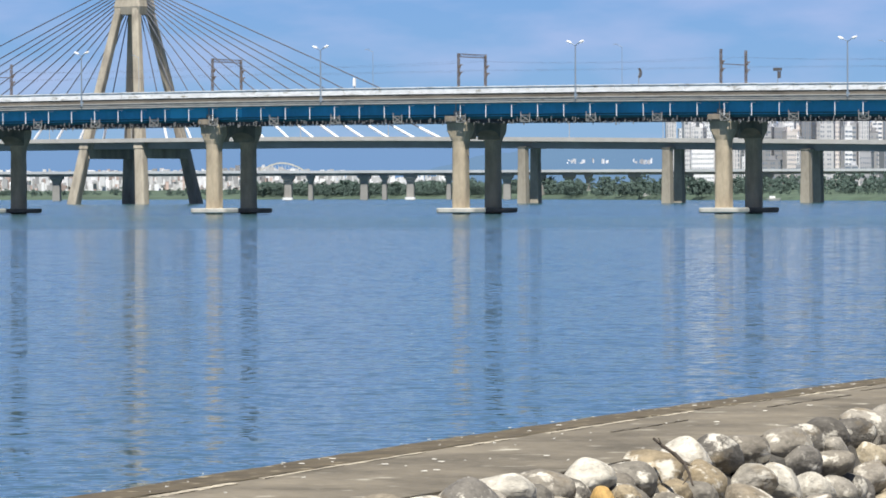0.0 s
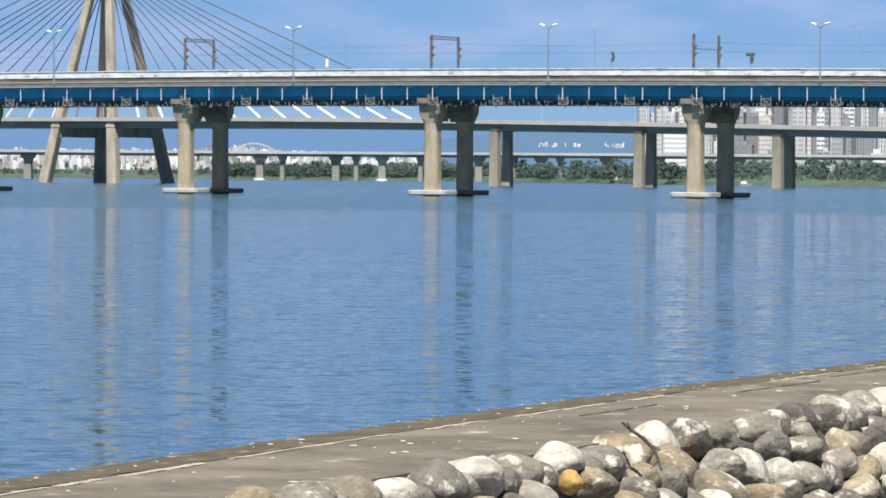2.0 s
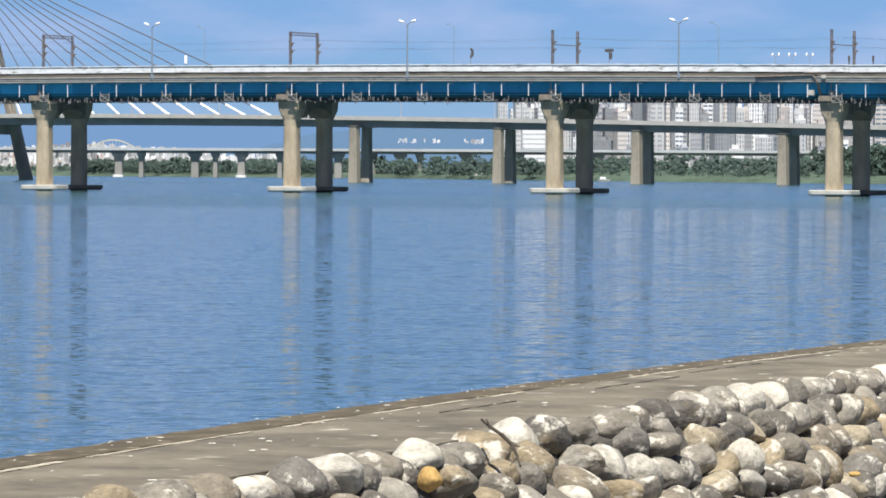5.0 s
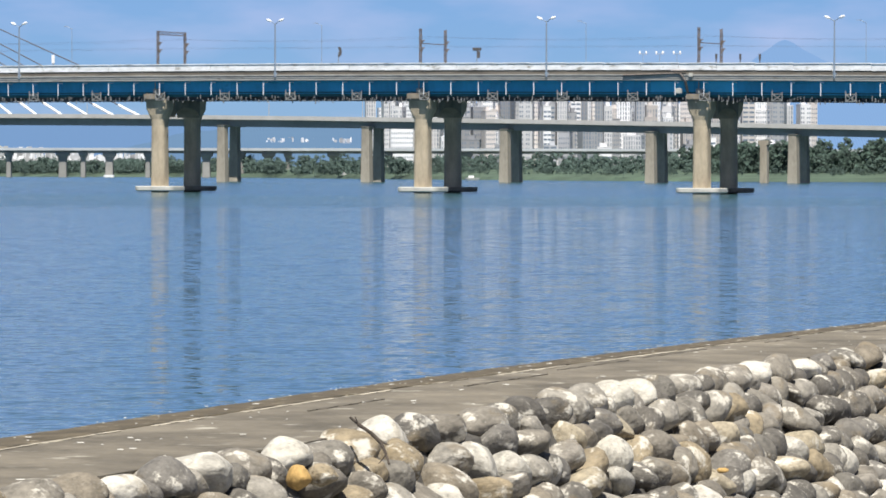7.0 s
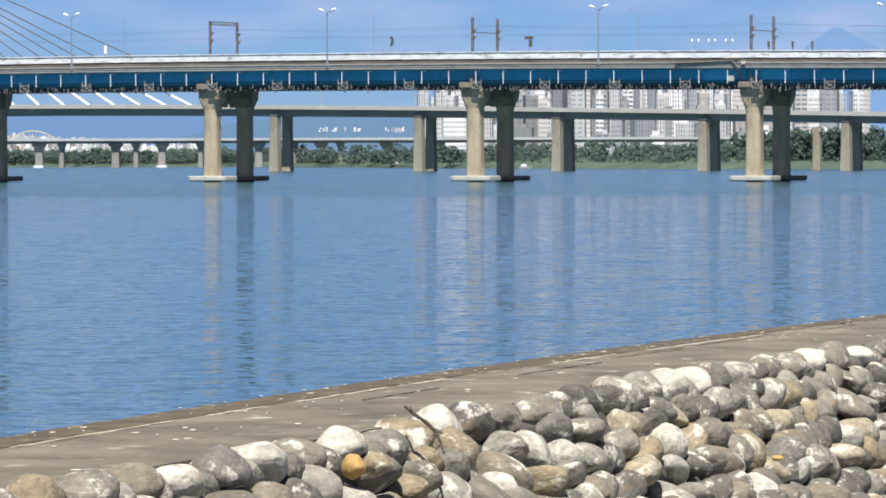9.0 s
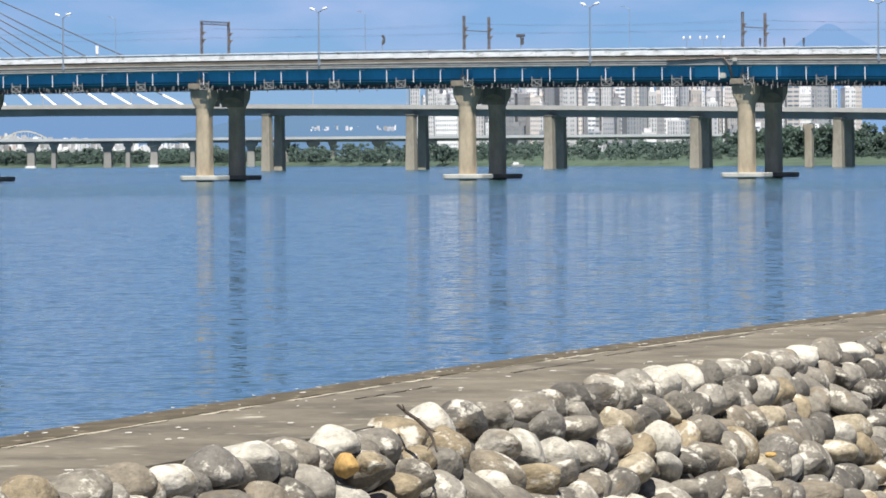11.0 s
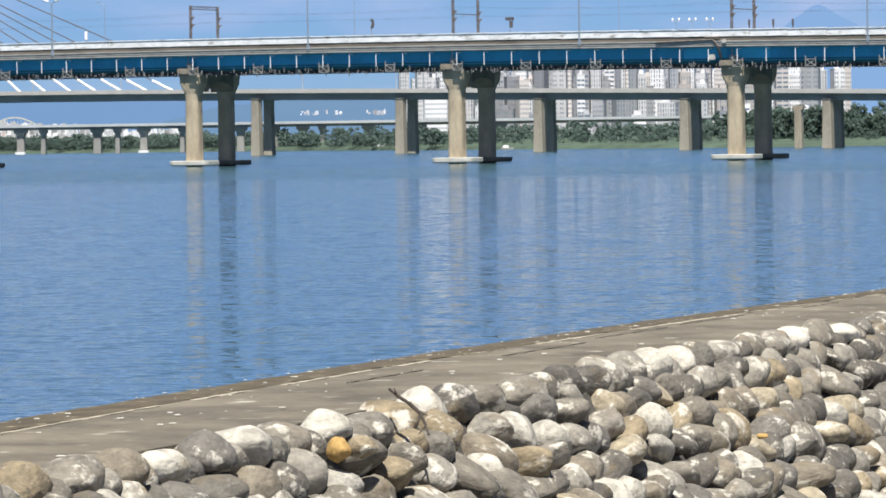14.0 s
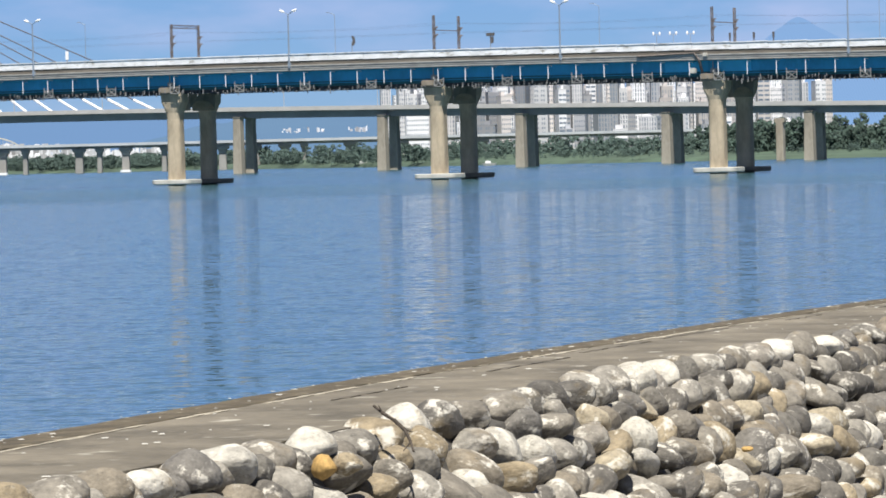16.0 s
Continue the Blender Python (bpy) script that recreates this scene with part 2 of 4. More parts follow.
M_FLAT_GREY = mat("apartment_grey_wall", (0.36, 0.37, 0.40), 0.8, vary=0.1, scale=0.05, per_object=0.3)
M_FLAT_WARM = mat("apartment_warm_wall", (0.60, 0.56, 0.55), 0.8, vary=0.1, scale=0.05, per_object=0.25)
M_GLASS = mat("apartment_windows", (0.17, 0.215, 0.28), 0.3, vary=0.2, scale=0.05)
M_CITY = mat("far_town_wall", (0.55, 0.56, 0.59), 0.8, vary=0.12, scale=0.03, per_object=0.55, island=True)
M_CITY_RED = mat("far_town_brick", (0.46, 0.37, 0.35), 0.8, vary=0.2, scale=0.03, per_object=0.35, island=True)
M_TREE = mat("riverside_foliage", (0.082, 0.128, 0.112), 0.9, vary=0.35, scale=0.05, per_object=0.3, island=True)
M_TREE_DARK = mat("dark_riverside_foliage", (0.055, 0.092, 0.075), 0.9, vary=0.35, scale=0.05, per_object=0.3, island=True)
for m in (M_TREE, M_TREE_DARK):
    n, l = m.node_tree.nodes, m.node_tree.links
    thin, both = n.new("ShaderNodeBsdfTranslucent"), n.new("ShaderNodeMixShader")
    both.inputs["Fac"].default_value = 0.3
    l.new(n["Principled BSDF"].inputs["Base Color"].links[0].from_socket, thin.inputs["Color"])
    geo, soft = n.new("ShaderNodeNewGeometry"), n.new("ShaderNodeVectorMath")
    soft.operation = "MULTIPLY_ADD"
    soft.inputs[1].default_value, soft.inputs[2].default_value = (0.5, 0.5, 0.5), (0.1, -0.35, 0.6)
    l.new(geo.outputs["Normal"], soft.inputs[0])
    l.new(soft.outputs["Vector"], n["Principled BSDF"].inputs["Normal"])
    l.new(n["Principled BSDF"].outputs["BSDF"], both.inputs[1])
    l.new(thin.outputs["BSDF"], both.inputs[2])
    l.new(both.outputs["Shader"], n["Material Output"].inputs["Surface"])
M_GRASS = mat("bank_grass", (0.058, 0.092, 0.062), 0.9, vary=0.4, scale=0.05)
M_HILL = mat("hazy_wooded_hill", (0.035, 0.06, 0.04), 0.95, vary=0.3, scale=0.004, far=0.68)
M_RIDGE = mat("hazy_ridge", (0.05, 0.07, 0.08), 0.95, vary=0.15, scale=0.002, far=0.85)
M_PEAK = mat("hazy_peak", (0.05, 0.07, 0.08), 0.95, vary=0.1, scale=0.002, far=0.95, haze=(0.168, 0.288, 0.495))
M_BED = mat("lower_ground", (0.16, 0.15, 0.12), 0.95, vary=0.3, scale=0.4, bump=0.4)


LEAN = -0.015  # added tilt of the water normals towards the eye, which thins the reflections


def water_material():
    m = bpy.data.materials.new("river_water")
    m.use_nodes = True
    n, l = m.node_tree.nodes, m.node_tree.links
    b = n["Principled BSDF"]
    b.inputs["Base Color"].default_value = (0.034, 0.090, 0.110, 1)
    b.inputs["Roughness"].default_value = 0.08
    b.inputs["IOR"].default_value = 1.333
    co = n.new("ShaderNodeTexCoord")

    def ripples(scale, stretch, detail, slope_x, slope_y):
        """Slopes of one family of waves, as a vector."""
        mp = n.new("ShaderNodeMapping")
        mp.inputs["Scale"].default_value = stretch
        tx = n.new("ShaderNodeTexNoise")
        tx.inputs["Scale"].default_value, tx.inputs["Detail"].default_value = scale, detail
        l.new(co.outputs["Object"], mp.inputs["Vector"])
        l.new(mp.outputs["Vector"], tx.inputs["Vector"])
        mid = n.new("ShaderNodeVectorMath")
        mid.operation = "SUBTRACT"
        mid.inputs[1].default_value = (0.5, 0.5, 0.5)
        l.new(tx.outputs["Color"], mid.inputs[0])
        am = n.new("ShaderNodeVectorMath")
        am.operation = "MULTIPLY"
        am.inputs[1].default_value = (slope_x, slope_y, 0.0)
        l.new(mid.outputs["Vector"], am.inputs[0])
        return am.outputs["Vector"]

    def add(a, b):
        v = n.new("ShaderNodeVectorMath")
        v.operation = "ADD"
        l.new(a, v.inputs[0])
        if isinstance(b, tuple):
            v.inputs[1].default_value = b
        else:
            l.new(b, v.inputs[1])
        return v.outputs["Vector"]

    waves = add(ripples(0.16, (0.35, 1, 1), 2.0, 0.012, 0.03), add(ripples(1.9, (0.55, 1, 1), 3.0, 0.12, 0.235), ripples(5.5, (0.7, 1, 1), 2.0, 0.16, 0.33)))
    # a wind-ruffled belt lies before the railway bridge
    sep = n.new("ShaderNodeSeparateXYZ")
    l.new(co.outputs["Object"], sep.inputs["Vector"])
    wob = n.new("ShaderNodeTexNoise")
    wob.inputs["Scale"].default_value = 0.008
    l.new(co.outputs["Object"], wob.inputs["Vector"])
    line = n.new("ShaderNodeMath")
    line.operation = "MULTIPLY_ADD"
    line.inputs[1].default_value = 90.0
    l.new(wob.outputs["Fac"], line.inputs[0])
    l.new(sep.outputs["Y"], line.inputs[2])
    belt = n.new("ShaderNodeMapRange")
    belt.inputs["From Min"].default_value, belt.inputs["From Max"].default_value = 425.0, 470.0
    belt.inputs["To Min"].default_value, belt.inputs["To Max"].default_value = 1.0, 1.9
    l.new(line.outputs["Value"], belt.inputs["Value"])
    scaled = n.new("ShaderNodeVectorMath")
    scaled.operation = "SCALE"
    l.new(waves, scaled.inputs[0])
    l.new(belt.outputs["Result"], scaled.inputs["Scale"])
    rough = n.new("ShaderNodeMapRange")
    rough.inputs["From Min"].default_value, rough.inputs["From Max"].default_value = 425.0, 470.0
    rough.inputs["To Min"].default_value, rough.inputs["To Max"].default_value = 0.06, 0.14
    l.new(line.outputs["Value"], rough.inputs["Value"])
    l.new(rough.outputs["Result"], b.inputs["Roughness"])
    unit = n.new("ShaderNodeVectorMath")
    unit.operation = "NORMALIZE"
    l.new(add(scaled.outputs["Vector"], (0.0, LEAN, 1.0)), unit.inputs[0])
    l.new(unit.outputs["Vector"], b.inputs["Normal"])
    return m


M_WATER = water_material()


# ---- mesh helpers ----
def box(bm, cx, cy, cz, sx, sy, sz, rz=0.0, bevel=0.0):
    """A box with its centre and full sizes."""
    m = Matrix.Translation((cx, cy, cz)) @ Matrix.Rotation(rz, 4, "Z") @ Matrix.Diagonal((sx, sy, sz, 1))
    got = bmesh.ops.create_cube(bm, size=1.0, matrix=m)
    if bevel:
        edges = list({e for v in got["verts"] for e in v.link_edges})
        bmesh.ops.bevel(bm, geom=edges, offset=bevel, segments=2, affect="EDGES")
    return bm


def rod(bm, a, b, r, seg=8, r2=None):
    """A round bar from a to b."""
    a, b = Vector(a), Vector(b)
    d = b - a
    m = Matrix.Translation((a + b) / 2) @ d.to_track_quat("Z", "Y").to_matrix().to_4x4()
    bmesh.ops.create_cone(bm, cap_ends=True, segments=seg, radius1=r, radius2=r if r2 is None else r2, depth=d.length, matrix=m)
    return bm


def bar(bm, a, b, w, h=None):
    """A square bar from a to b."""
    a, b = Vector(a), Vector(b)
    d = b - a
    m = Matrix.Translation((a + b) / 2) @ d.to_track_quat("Z", "Y").to_matrix().to_4x4() @ Matrix.Diagonal((w, h or w, d.length, 1))
    bmesh.ops.create_cube(bm, size=1.0, matrix=m)
    return bm


def loft(bm, rings, close=True):
    """Skin between rings of equal counts of points."""
    rows = [[bm.verts.new(p) for p in r] for r in rings]
    k = len(rows[0])
    for a, b in zip(rows, rows[1:]):
        for i in range(k):
            bm.faces.new((a[i], a[(i + 1) % k], b[(i + 1) % k], b[i]))
    if close:
        bm.faces.new(rows[0][::-1])
        bm.faces.new(rows[-1])
    return bm


def part(name, bm, material, parent=None, label="", smooth=False):
    me = bpy.data.meshes.new(name)
    bmesh.ops.recalc_face_normals(bm, faces=bm.faces)
    bm.to_mesh(me)
    bm.free()
    me.materials.append(material)
    if smooth:
        for p in me.polygons:
            p.use_smooth = True
    ob = new(name, me)
    ob.parent = parent
    if label:
        ob["label"] = label
    return ob


def thing(name, m, label, category, group="", kind=""):
    ob = new(name)
    ob.matrix_world = m
    return tagged(ob, label, category, group, kind)


def rounded(cx, cy, z, wx, wy, corner, seg=4):
    """A rounded rectangle as a ring of points."""
    pts = []
    for sx, sy, a0 in ((1, 1, 0), (-1, 1, 90), (-1, -1, 180), (1, -1, 270)):
        for i in range(seg + 1):
            a = radians(a0 + 90 * i / seg)
            pts.append((cx + sx * (wx / 2 - corner) + corner * math.cos(a), cy + sy * (wy / 2 - corner) + corner * math.sin(a), z))
    return pts


# ---- ground, water, ledge ----
def ledge_x(y):
    """The water-side edge of the concrete ledge, as x over y."""
    d = y - 41
    return -1.55 + 0.36 * d + 0.0018 * d * d


def ledge_frame(y):
    """Foot point, along and landward unit vectors of the ledge at y."""
    k = 0.36 + 0.0036 * (y - 41)
    along = Vector((k, 1, 0)).normalized()
    return Vector((ledge_x(y), y, 0)), along, Vector((along.y, -along.x, 0))


LEDGE_Z, LEDGE_W = 0.76, 2.85
Y_FROM, Y_TO = 14.0, 130.0


def taper(y):
    """The ledge narrows towards its near end."""
    return 0.06 * max(0.0, 41 - y)


def strip(name, material, profile, y0, y1, steps, label="", parent=None, wobble=0.0):
    """A profile of (landward, z) drawn along the ledge."""
    bm = bmesh.new()
    rng = random.Random(len(name))
    rings = []
    for i in range(steps + 1):
        y = y0 + (y1 - y0) * i / steps
        p, along, land = ledge_frame(y)
        row = []
        for o, z in profile:
            o -= taper(y) if o > 2 else 0.0
            row.append((p.x + land.x * (o + rng.uniform(-wobble, wobble)), p.y + land.y * o, z))
        rings.append(row)
    loft(bm, rings)
    return part(name, bm, material, parent, label)


# river: one sheet beyond the ledge
bm = bmesh.new()
edge = []
for i in range(25):
    y = Y_FROM + (Y_TO - Y_FROM) * i / 24
    p, along, land = ledge_frame(y)
    edge.append(bm.verts.new((p.x + 0.5 * land.x, p.y + 0.5 * land.y, 0)))
far_side = [bm.verts.new(c) for c in ((900, 130, 0), (2500, 3500, 0), (-2500, 3500, 0), (-2500, 14, 0))]
bm.faces.new(edge + far_side)
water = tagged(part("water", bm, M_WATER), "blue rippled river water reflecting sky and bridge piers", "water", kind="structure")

# lower ground on the near side of the weir; unseen mound added below the camera
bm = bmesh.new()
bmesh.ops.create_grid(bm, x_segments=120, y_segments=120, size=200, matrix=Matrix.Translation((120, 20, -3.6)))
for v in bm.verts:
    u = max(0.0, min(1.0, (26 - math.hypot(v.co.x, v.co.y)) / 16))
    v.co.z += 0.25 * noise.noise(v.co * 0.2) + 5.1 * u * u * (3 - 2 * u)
lower = tagged(part("ground", bm, M_BED), "stony ground below the weir with an unseen added mound", "ground", kind="structure")

ledge = tagged(new("weir_ledge"), "weathered grey-brown concrete weir crest with pale streaks", "ledge", kind="structure")
strip("slab", M_LEDGE, [(0.70, LEDGE_Z), (LEDGE_W, LEDGE_Z - 0.02), (LEDGE_W, -3.6), (0.70, -3.6)], Y_FROM, Y_TO, 60, parent=ledge)
strip("curb", M_CURB, [(0.0, LEDGE_Z - 0.05), (0.06, LEDGE_Z - 0.01), (0.70, LEDGE_Z + 0.01), (0.72, LEDGE_Z - 0.02), (0.72, -3.0), (0.0, -3.0)], Y_FROM, Y_TO, 240, "algae-stained brown concrete edge strip", ledge, 0.035)
rng = random.Random(3)
y = 30.0
while y < 88:
    length = rng.uniform(0.8, 4.5)
    w = rng.uniform(0.015, 0.10)
    strip("lime_streak", M_LIME, [(0.73, LEDGE_Z + 0.001), (0.73, LEDGE_Z + 0.006), (0.73 + w, LEDGE_Z + 0.006), (0.73 + w, LEDGE_Z + 0.001)], y, y + length, 12, "", ledge, 0.02)
    y += length + rng.uniform(0.1, 1.2)


y = 46.5
while y < 80:
    length, w, o = rng.uniform(0.6, 3.2), rng.uniform(0.02, 0.07), rng.uniform(0.86, 1.35)
    strip("damp_stain", M_DAMP, [(o, LEDGE_Z - 0.004), (o, LEDGE_Z + 0.003), (o + w, LEDGE_Z + 0.003), (o + w, LEDGE_Z - 0.004)], y, y + length, 12, "", ledge, 0.03)
    y += length + rng.uniform(0.6, 3.0)


def splat(rng, size):
    bm = bmesh.new()
    top = []
    for i in range(10):
        a = 2 * math.pi * i / 10
        r = size * rng.uniform(0.6, 1.2)
        top.append((r * math.cos(a), 0.6 * r * math.sin(a)))
    loft(bm, [[(x, y, 0) for x, y in top], [(x * 0.8, y * 0.8, 0.006) for x, y in top]])
    return bm


for i in range(220):
    y = rng.uniform(31, 85)
    p, along, land = ledge_frame(y)
    o = rng.uniform(0.05, LEDGE_W - 0.1) if rng.random() < 0.5 else rng.uniform(0.02, 0.6)
    ob = part("bird_dropping", splat(rng, rng.choice((0.01, 0.014, 0.02, 0.035))), M_DROP, ledge)
    ob.location = p + land * o + Vector((0, 0, LEDGE_Z + 0.008))

# ---- boulder revetment ----
revetment = tagged(new("boulder_revetment"), "steep bank of rounded grey river boulders below the ledge", "revetment", kind="structure")
# fill behind the boulders, coloured dark for the shade in their gaps
strip("rubble_core", M_RUBBLE, [(LEDGE_W - 0.05, LEDGE_Z - 0.12), (LEDGE_W + 0.25, LEDGE_Z - 0.25), (LEDGE_W + 3.1, -3.7), (LEDGE_W - 0.05, -3.7)], Y_FROM, Y_TO, 90, "rubble fill between the boulders, gap shade in its dark colour", revetment, 0.05)


def boulder_mesh(seed):
    rng = random.Random(seed)
    bm = bmesh.new()
    bmesh.ops.create_icosphere(bm, subdivisions=3, radius=1.0)
    off = Vector((rng.uniform(-50, 50), rng.uniform(-50, 50), rng.uniform(-50, 50)))
    cuts = [(Vector((rng.gauss(0, 1), rng.gauss(0, 1), rng.gauss(0, 1))).normalized(), rng.uniform(0.62, 0.88)) for _ in range(9)]
    for v in bm.verts:
        c = v.co.copy()
        c *= 1 + 0.17 * noise.noise(c * 0.85 + off) + 0.05 * noise.noise(c * 2.0 + off) + 0.012 * noise.noise(c * 6.0 + off)
        for nrm, d in cuts:
            over = c.dot(nrm) - d
            if over > 0:
                c -= nrm * over * 0.68
        v.co = c
    me = bpy.data.meshes.new("boulder")
    bm.to_mesh(me)
    bm.free()
    for p in me.polygons:
        p.use_smooth = True
    return me


SHAPES = []
for k in range(16):
    for m in STONES:
        me = boulder_mesh(k)
        me.materials.append(m)
        SHAPES.append(me)
rng = random.Random(11)
ROW_DROP, ROW_OUT = 0.265, 0.24
far_verts, far_faces, far_slots = [], [], []


def boulder_pose(y, out, z, a, b, c, tilt):
    p, along, land = ledge_frame(y)
    turn = Matrix((along, -land, Vector((0, 0, 1)))).transposed().to_4x4()
    return Matrix.Translation(p + land * out + Vector((0, 0, z))) @ turn @ Euler(tilt).to_matrix().to_4x4() @ Matrix.Diagonal((a, b, c, 1))


def put_boulder(me, m):
    ob = new("boulder", me)
    ob.parent = revetment
    ob.matrix_world = m
    return ob


def slope_pose(y, row, a, b, c, tilt, out=0.0, up=0.0):
    """A stone on the slope: its place along the ledge and its row below the crest."""
    return boulder_pose(y, LEDGE_W + 0.14 - taper(y) + ROW_OUT * row + out, LEDGE_Z - 0.13 - ROW_DROP * row + up, a, b, c, tilt)


def lay(y, row, slot, m):
    """Near stones are pieces of their own, far ones join."""
    me = SHAPES[rng.choice(range(16)) * 3 + slot]
    if y < 54:
        return put_boulder(me, m)
    k = len(far_verts)
    far_verts.extend(tuple(m @ v.co) for v in me.vertices)
    far_faces.extend([i + k for i in p.vertices] for p in me.polygons)
    far_slots.extend([slot] * len(me.polygons))


# stones that stand out: along, row, half width, half height, half depth, stone kind
MARKED = ((46.4, 1.7, 0.25, 0.20, 2), (49.9, 2.0, 0.25, 0.24, 2), (49.0, 1.1, 0.24, 0.21, 1), (48.3, 2.7, 0.33, 0.2, 1), (52.2, 3.0, 0.2, 0.3, 1), (56.9, 3.2, 0.34, 0.27, 1), (43.6, 0.75, 0.27, 0.24, 1), (42.0, 1.35, 0.21, 0.2, 0), (43.75, -0.1, 0.26, 0.22, 2), (41.95, 0.2, 0.34, 0.2, 0), (40.3, 1.55, 0.25, 0.16, 2), (41.5, 1.6, 0.26, 0.18, 1))
for y, row, w, h, slot in MARKED:
    lay(y, row, slot, slope_pose(y, row, w, 0.27, h, (rng.uniform(-0.3, 0.3), rng.uniform(-0.2, 0.2), rng.uniform(-0.3, 0.3)), 0.03, 0.02))
# the even course along the crest, stone against stone
CREST = (31.2, 32.1, 33.0, 33.9, 34.8, 35.67, 36.48, 37.33, 38.25, 39.13, 40.06, 40.86, 42.75, 44.75, 45.6, 46.85, 47.5, 48.1, 49.07, 49.79, 50.68, 51.65, 52.58, 53.47, 54.31, 55.0, 55.7, 56.56, 57.56, 58.64, 59.7, 60.78, 61.8, 62.8)
y = CREST[-1]
crest = list(CREST)
while y < 86:
    y += rng.uniform(0.75, 1.15)
    crest.append(y)
for a, y in enumerate(crest):
    gap = (crest[min(a + 1, len(crest) - 1)] - crest[max(a - 1, 0)]) / 2
    half = min(0.40, max(0.25, 0.40 * gap))
    slot = rng.choices((0, 1, 2), (8.5, 0.8, 1.2))[0]
    lay(y, 0, slot, slope_pose(y, 0, half, rng.uniform(0.24, 0.31), rng.uniform(0.185, 0.225), (rng.uniform(-0.25, 0.25), rng.uniform(-0.16, 0.16), rng.uniform(-0.25, 0.25)), rng.uniform(-0.03, 0.04), rng.uniform(-0.03, 0.03)))
    # a second stone leans in where the course gapes
    if gap > 0.8 and rng.random() < 0.75:
        lay(y + 0.5 * gap, 0.3, 0, slope_pose(y + 0.5 * gap, 0.3, 0.22, 0.2, 0.17, (rng.uniform(-0.5, 0.5), rng.uniform(-0.3, 0.3), rng.uniform(-0.8, 0.8)), -0.02))
for row in range(1, 14):
    y = 31.0 + rng.uniform(0, 0.6)
    z0 = LEDGE_Z - 0.13 - ROW_DROP * row
    while y < 86:
        half = rng.uniform(0.21, 0.38) if rng.random() < 0.7 else rng.uniform(0.36, 0.52)
        sits = row + rng.uniform(-0.22, 0.22)
        if z0 > 3.2 - 0.0715 * y - 0.5 and not any(abs(y - my) < 0.75 * (half + mw) and abs(sits - mr) < 0.62 for my, mr, mw, _, _ in MARKED):
            slot = rng.choices((0, 1, 2), (8.8, 1.1, 0.45))[0]
            yaw = rng.uniform(-0.35, 0.35) if rng.random() < 0.6 else rng.uniform(-1.4, 1.4)
            lay(y, row, slot, slope_pose(y, sits, half, rng.uniform(0.2, 0.3), rng.uniform(0.165, 0.25), (rng.uniform(-0.45, 0.45), rng.uniform(-0.45, 0.45), yaw), rng.uniform(-0.05, 0.08)))
        y += half * rng.uniform(1.45, 1.85)
me = bpy.data.meshes.new("boulders")
me.from_pydata(far_verts, [], far_faces)
for m in FAR_STONES:
    me.materials.append(m)
me.polygons.foreach_set("material_index", far_slots)
me.polygons.foreach_set("use_smooth", [True] * len(far_faces))
far_boulders = tagged(new("boulders", me), "more distant rounded grey boulders", kind="stuff")
far_boulders.parent = revetment

# single stones that stand out, and a stranded branch
for name, m, at, size in (("boulder", M_STONE_ORANGE, (1.36, 39.1, 0.545), (0.125, 0.12, 0.125)), ("boulder", M_STONE_WARM, (1.57, 39.25, 0.555), (0.16, 0.13, 0.115)), ("pebble", M_STONE_ORANGE, (6.25, 48.4, -0.02), (0.07, 0.06, 0.035))):
    me = boulder_mesh(len(name) + int(at[1]))
    me.materials.append(m)
    ob = new(name, me)
    ob.parent = revetment
    ob.matrix_world = Matrix.Translation(at) @ Matrix.Diagonal((*size, 1))
branch = thing("dead_branch", Matrix.Identity(4), "dark dry forked branch stranded on the boulders", "branch")
bm = bmesh.new()
pts = [Vector(q) for q in ((1.907, 41.35, 0.945), (1.975, 41.25, 0.887), (2.08, 41.15, 0.82), (2.17, 41.05, 0.735), (2.215, 40.95, 0.63), (2.235, 40.85, 0.55))]
for (a, b), r in zip(zip(pts, pts[1:]), (0.012, 0.016, 0.018, 0.014, 0.010)):
    rod(bm, a, b, r * 1.1, 7, r)
part("stem", bm, M_TWIG, branch)
for a, b in ((pts[1], pts[1] + Vector((-0.03, 0, 0.07))), (pts[3], pts[3] + Vector((0.07, -0.05, -0.02))), (pts[4], pts[4] + Vector((-0.07, -0.05, -0.08)))):
    bm = bmesh.new()
    rod(bm, a, b, 0.009, 6, 0.004)
    part("twig", bm, M_TWIG, branch)


# ---- railway bridge ----
SPAN, RAIL_ANGLE = 43.7, -29.9
rail = Matrix.Translation((7.6, 683, 0)) @ Matrix.Rotation(radians(RAIL_ANGLE), 4, "Z")
X0, X1 = -3.2 * SPAN, 3.6 * SPAN
FACE, COL_Y = -12.3, -9.84


def at_rail(x, y=0.0, z=0.0):
    return rail @ Matrix.Translation((x, y, z))


bridge = thing("railway_bridge", rail, "long blue steel girder railway bridge on paired concrete piers", "bridge")
L, MID = X1 - X0, (X0 + X1) / 2


def camber(x):
    """The deck's fall from its crest."""
    return -0.7 * ((x + 20) / 120.0) ** 2


def rail_part(name, boxes, material, label="", parent=None):
    """Boxes of the bridge; long ones follow the camber."""
    bm = bmesh.new()
    for cx, cy, cz, sx, sy, sz in boxes:
        if sx < 20:
            box(bm, cx, cy, cz, sx, sy, sz)
            continue
        rings = []
        for i in range(41):
            x = cx - sx / 2 + sx * i / 40
            z = cz + camber(x)
            rings.append([(x, cy - sy / 2, z - sz / 2), (x, cy + sy / 2, z - sz / 2), (x, cy + sy / 2, z + sz / 2), (x, cy - sy / 2, z + sz / 2)])
        loft(bm, rings)
    return part(name, bm, material, parent or bridge, label)


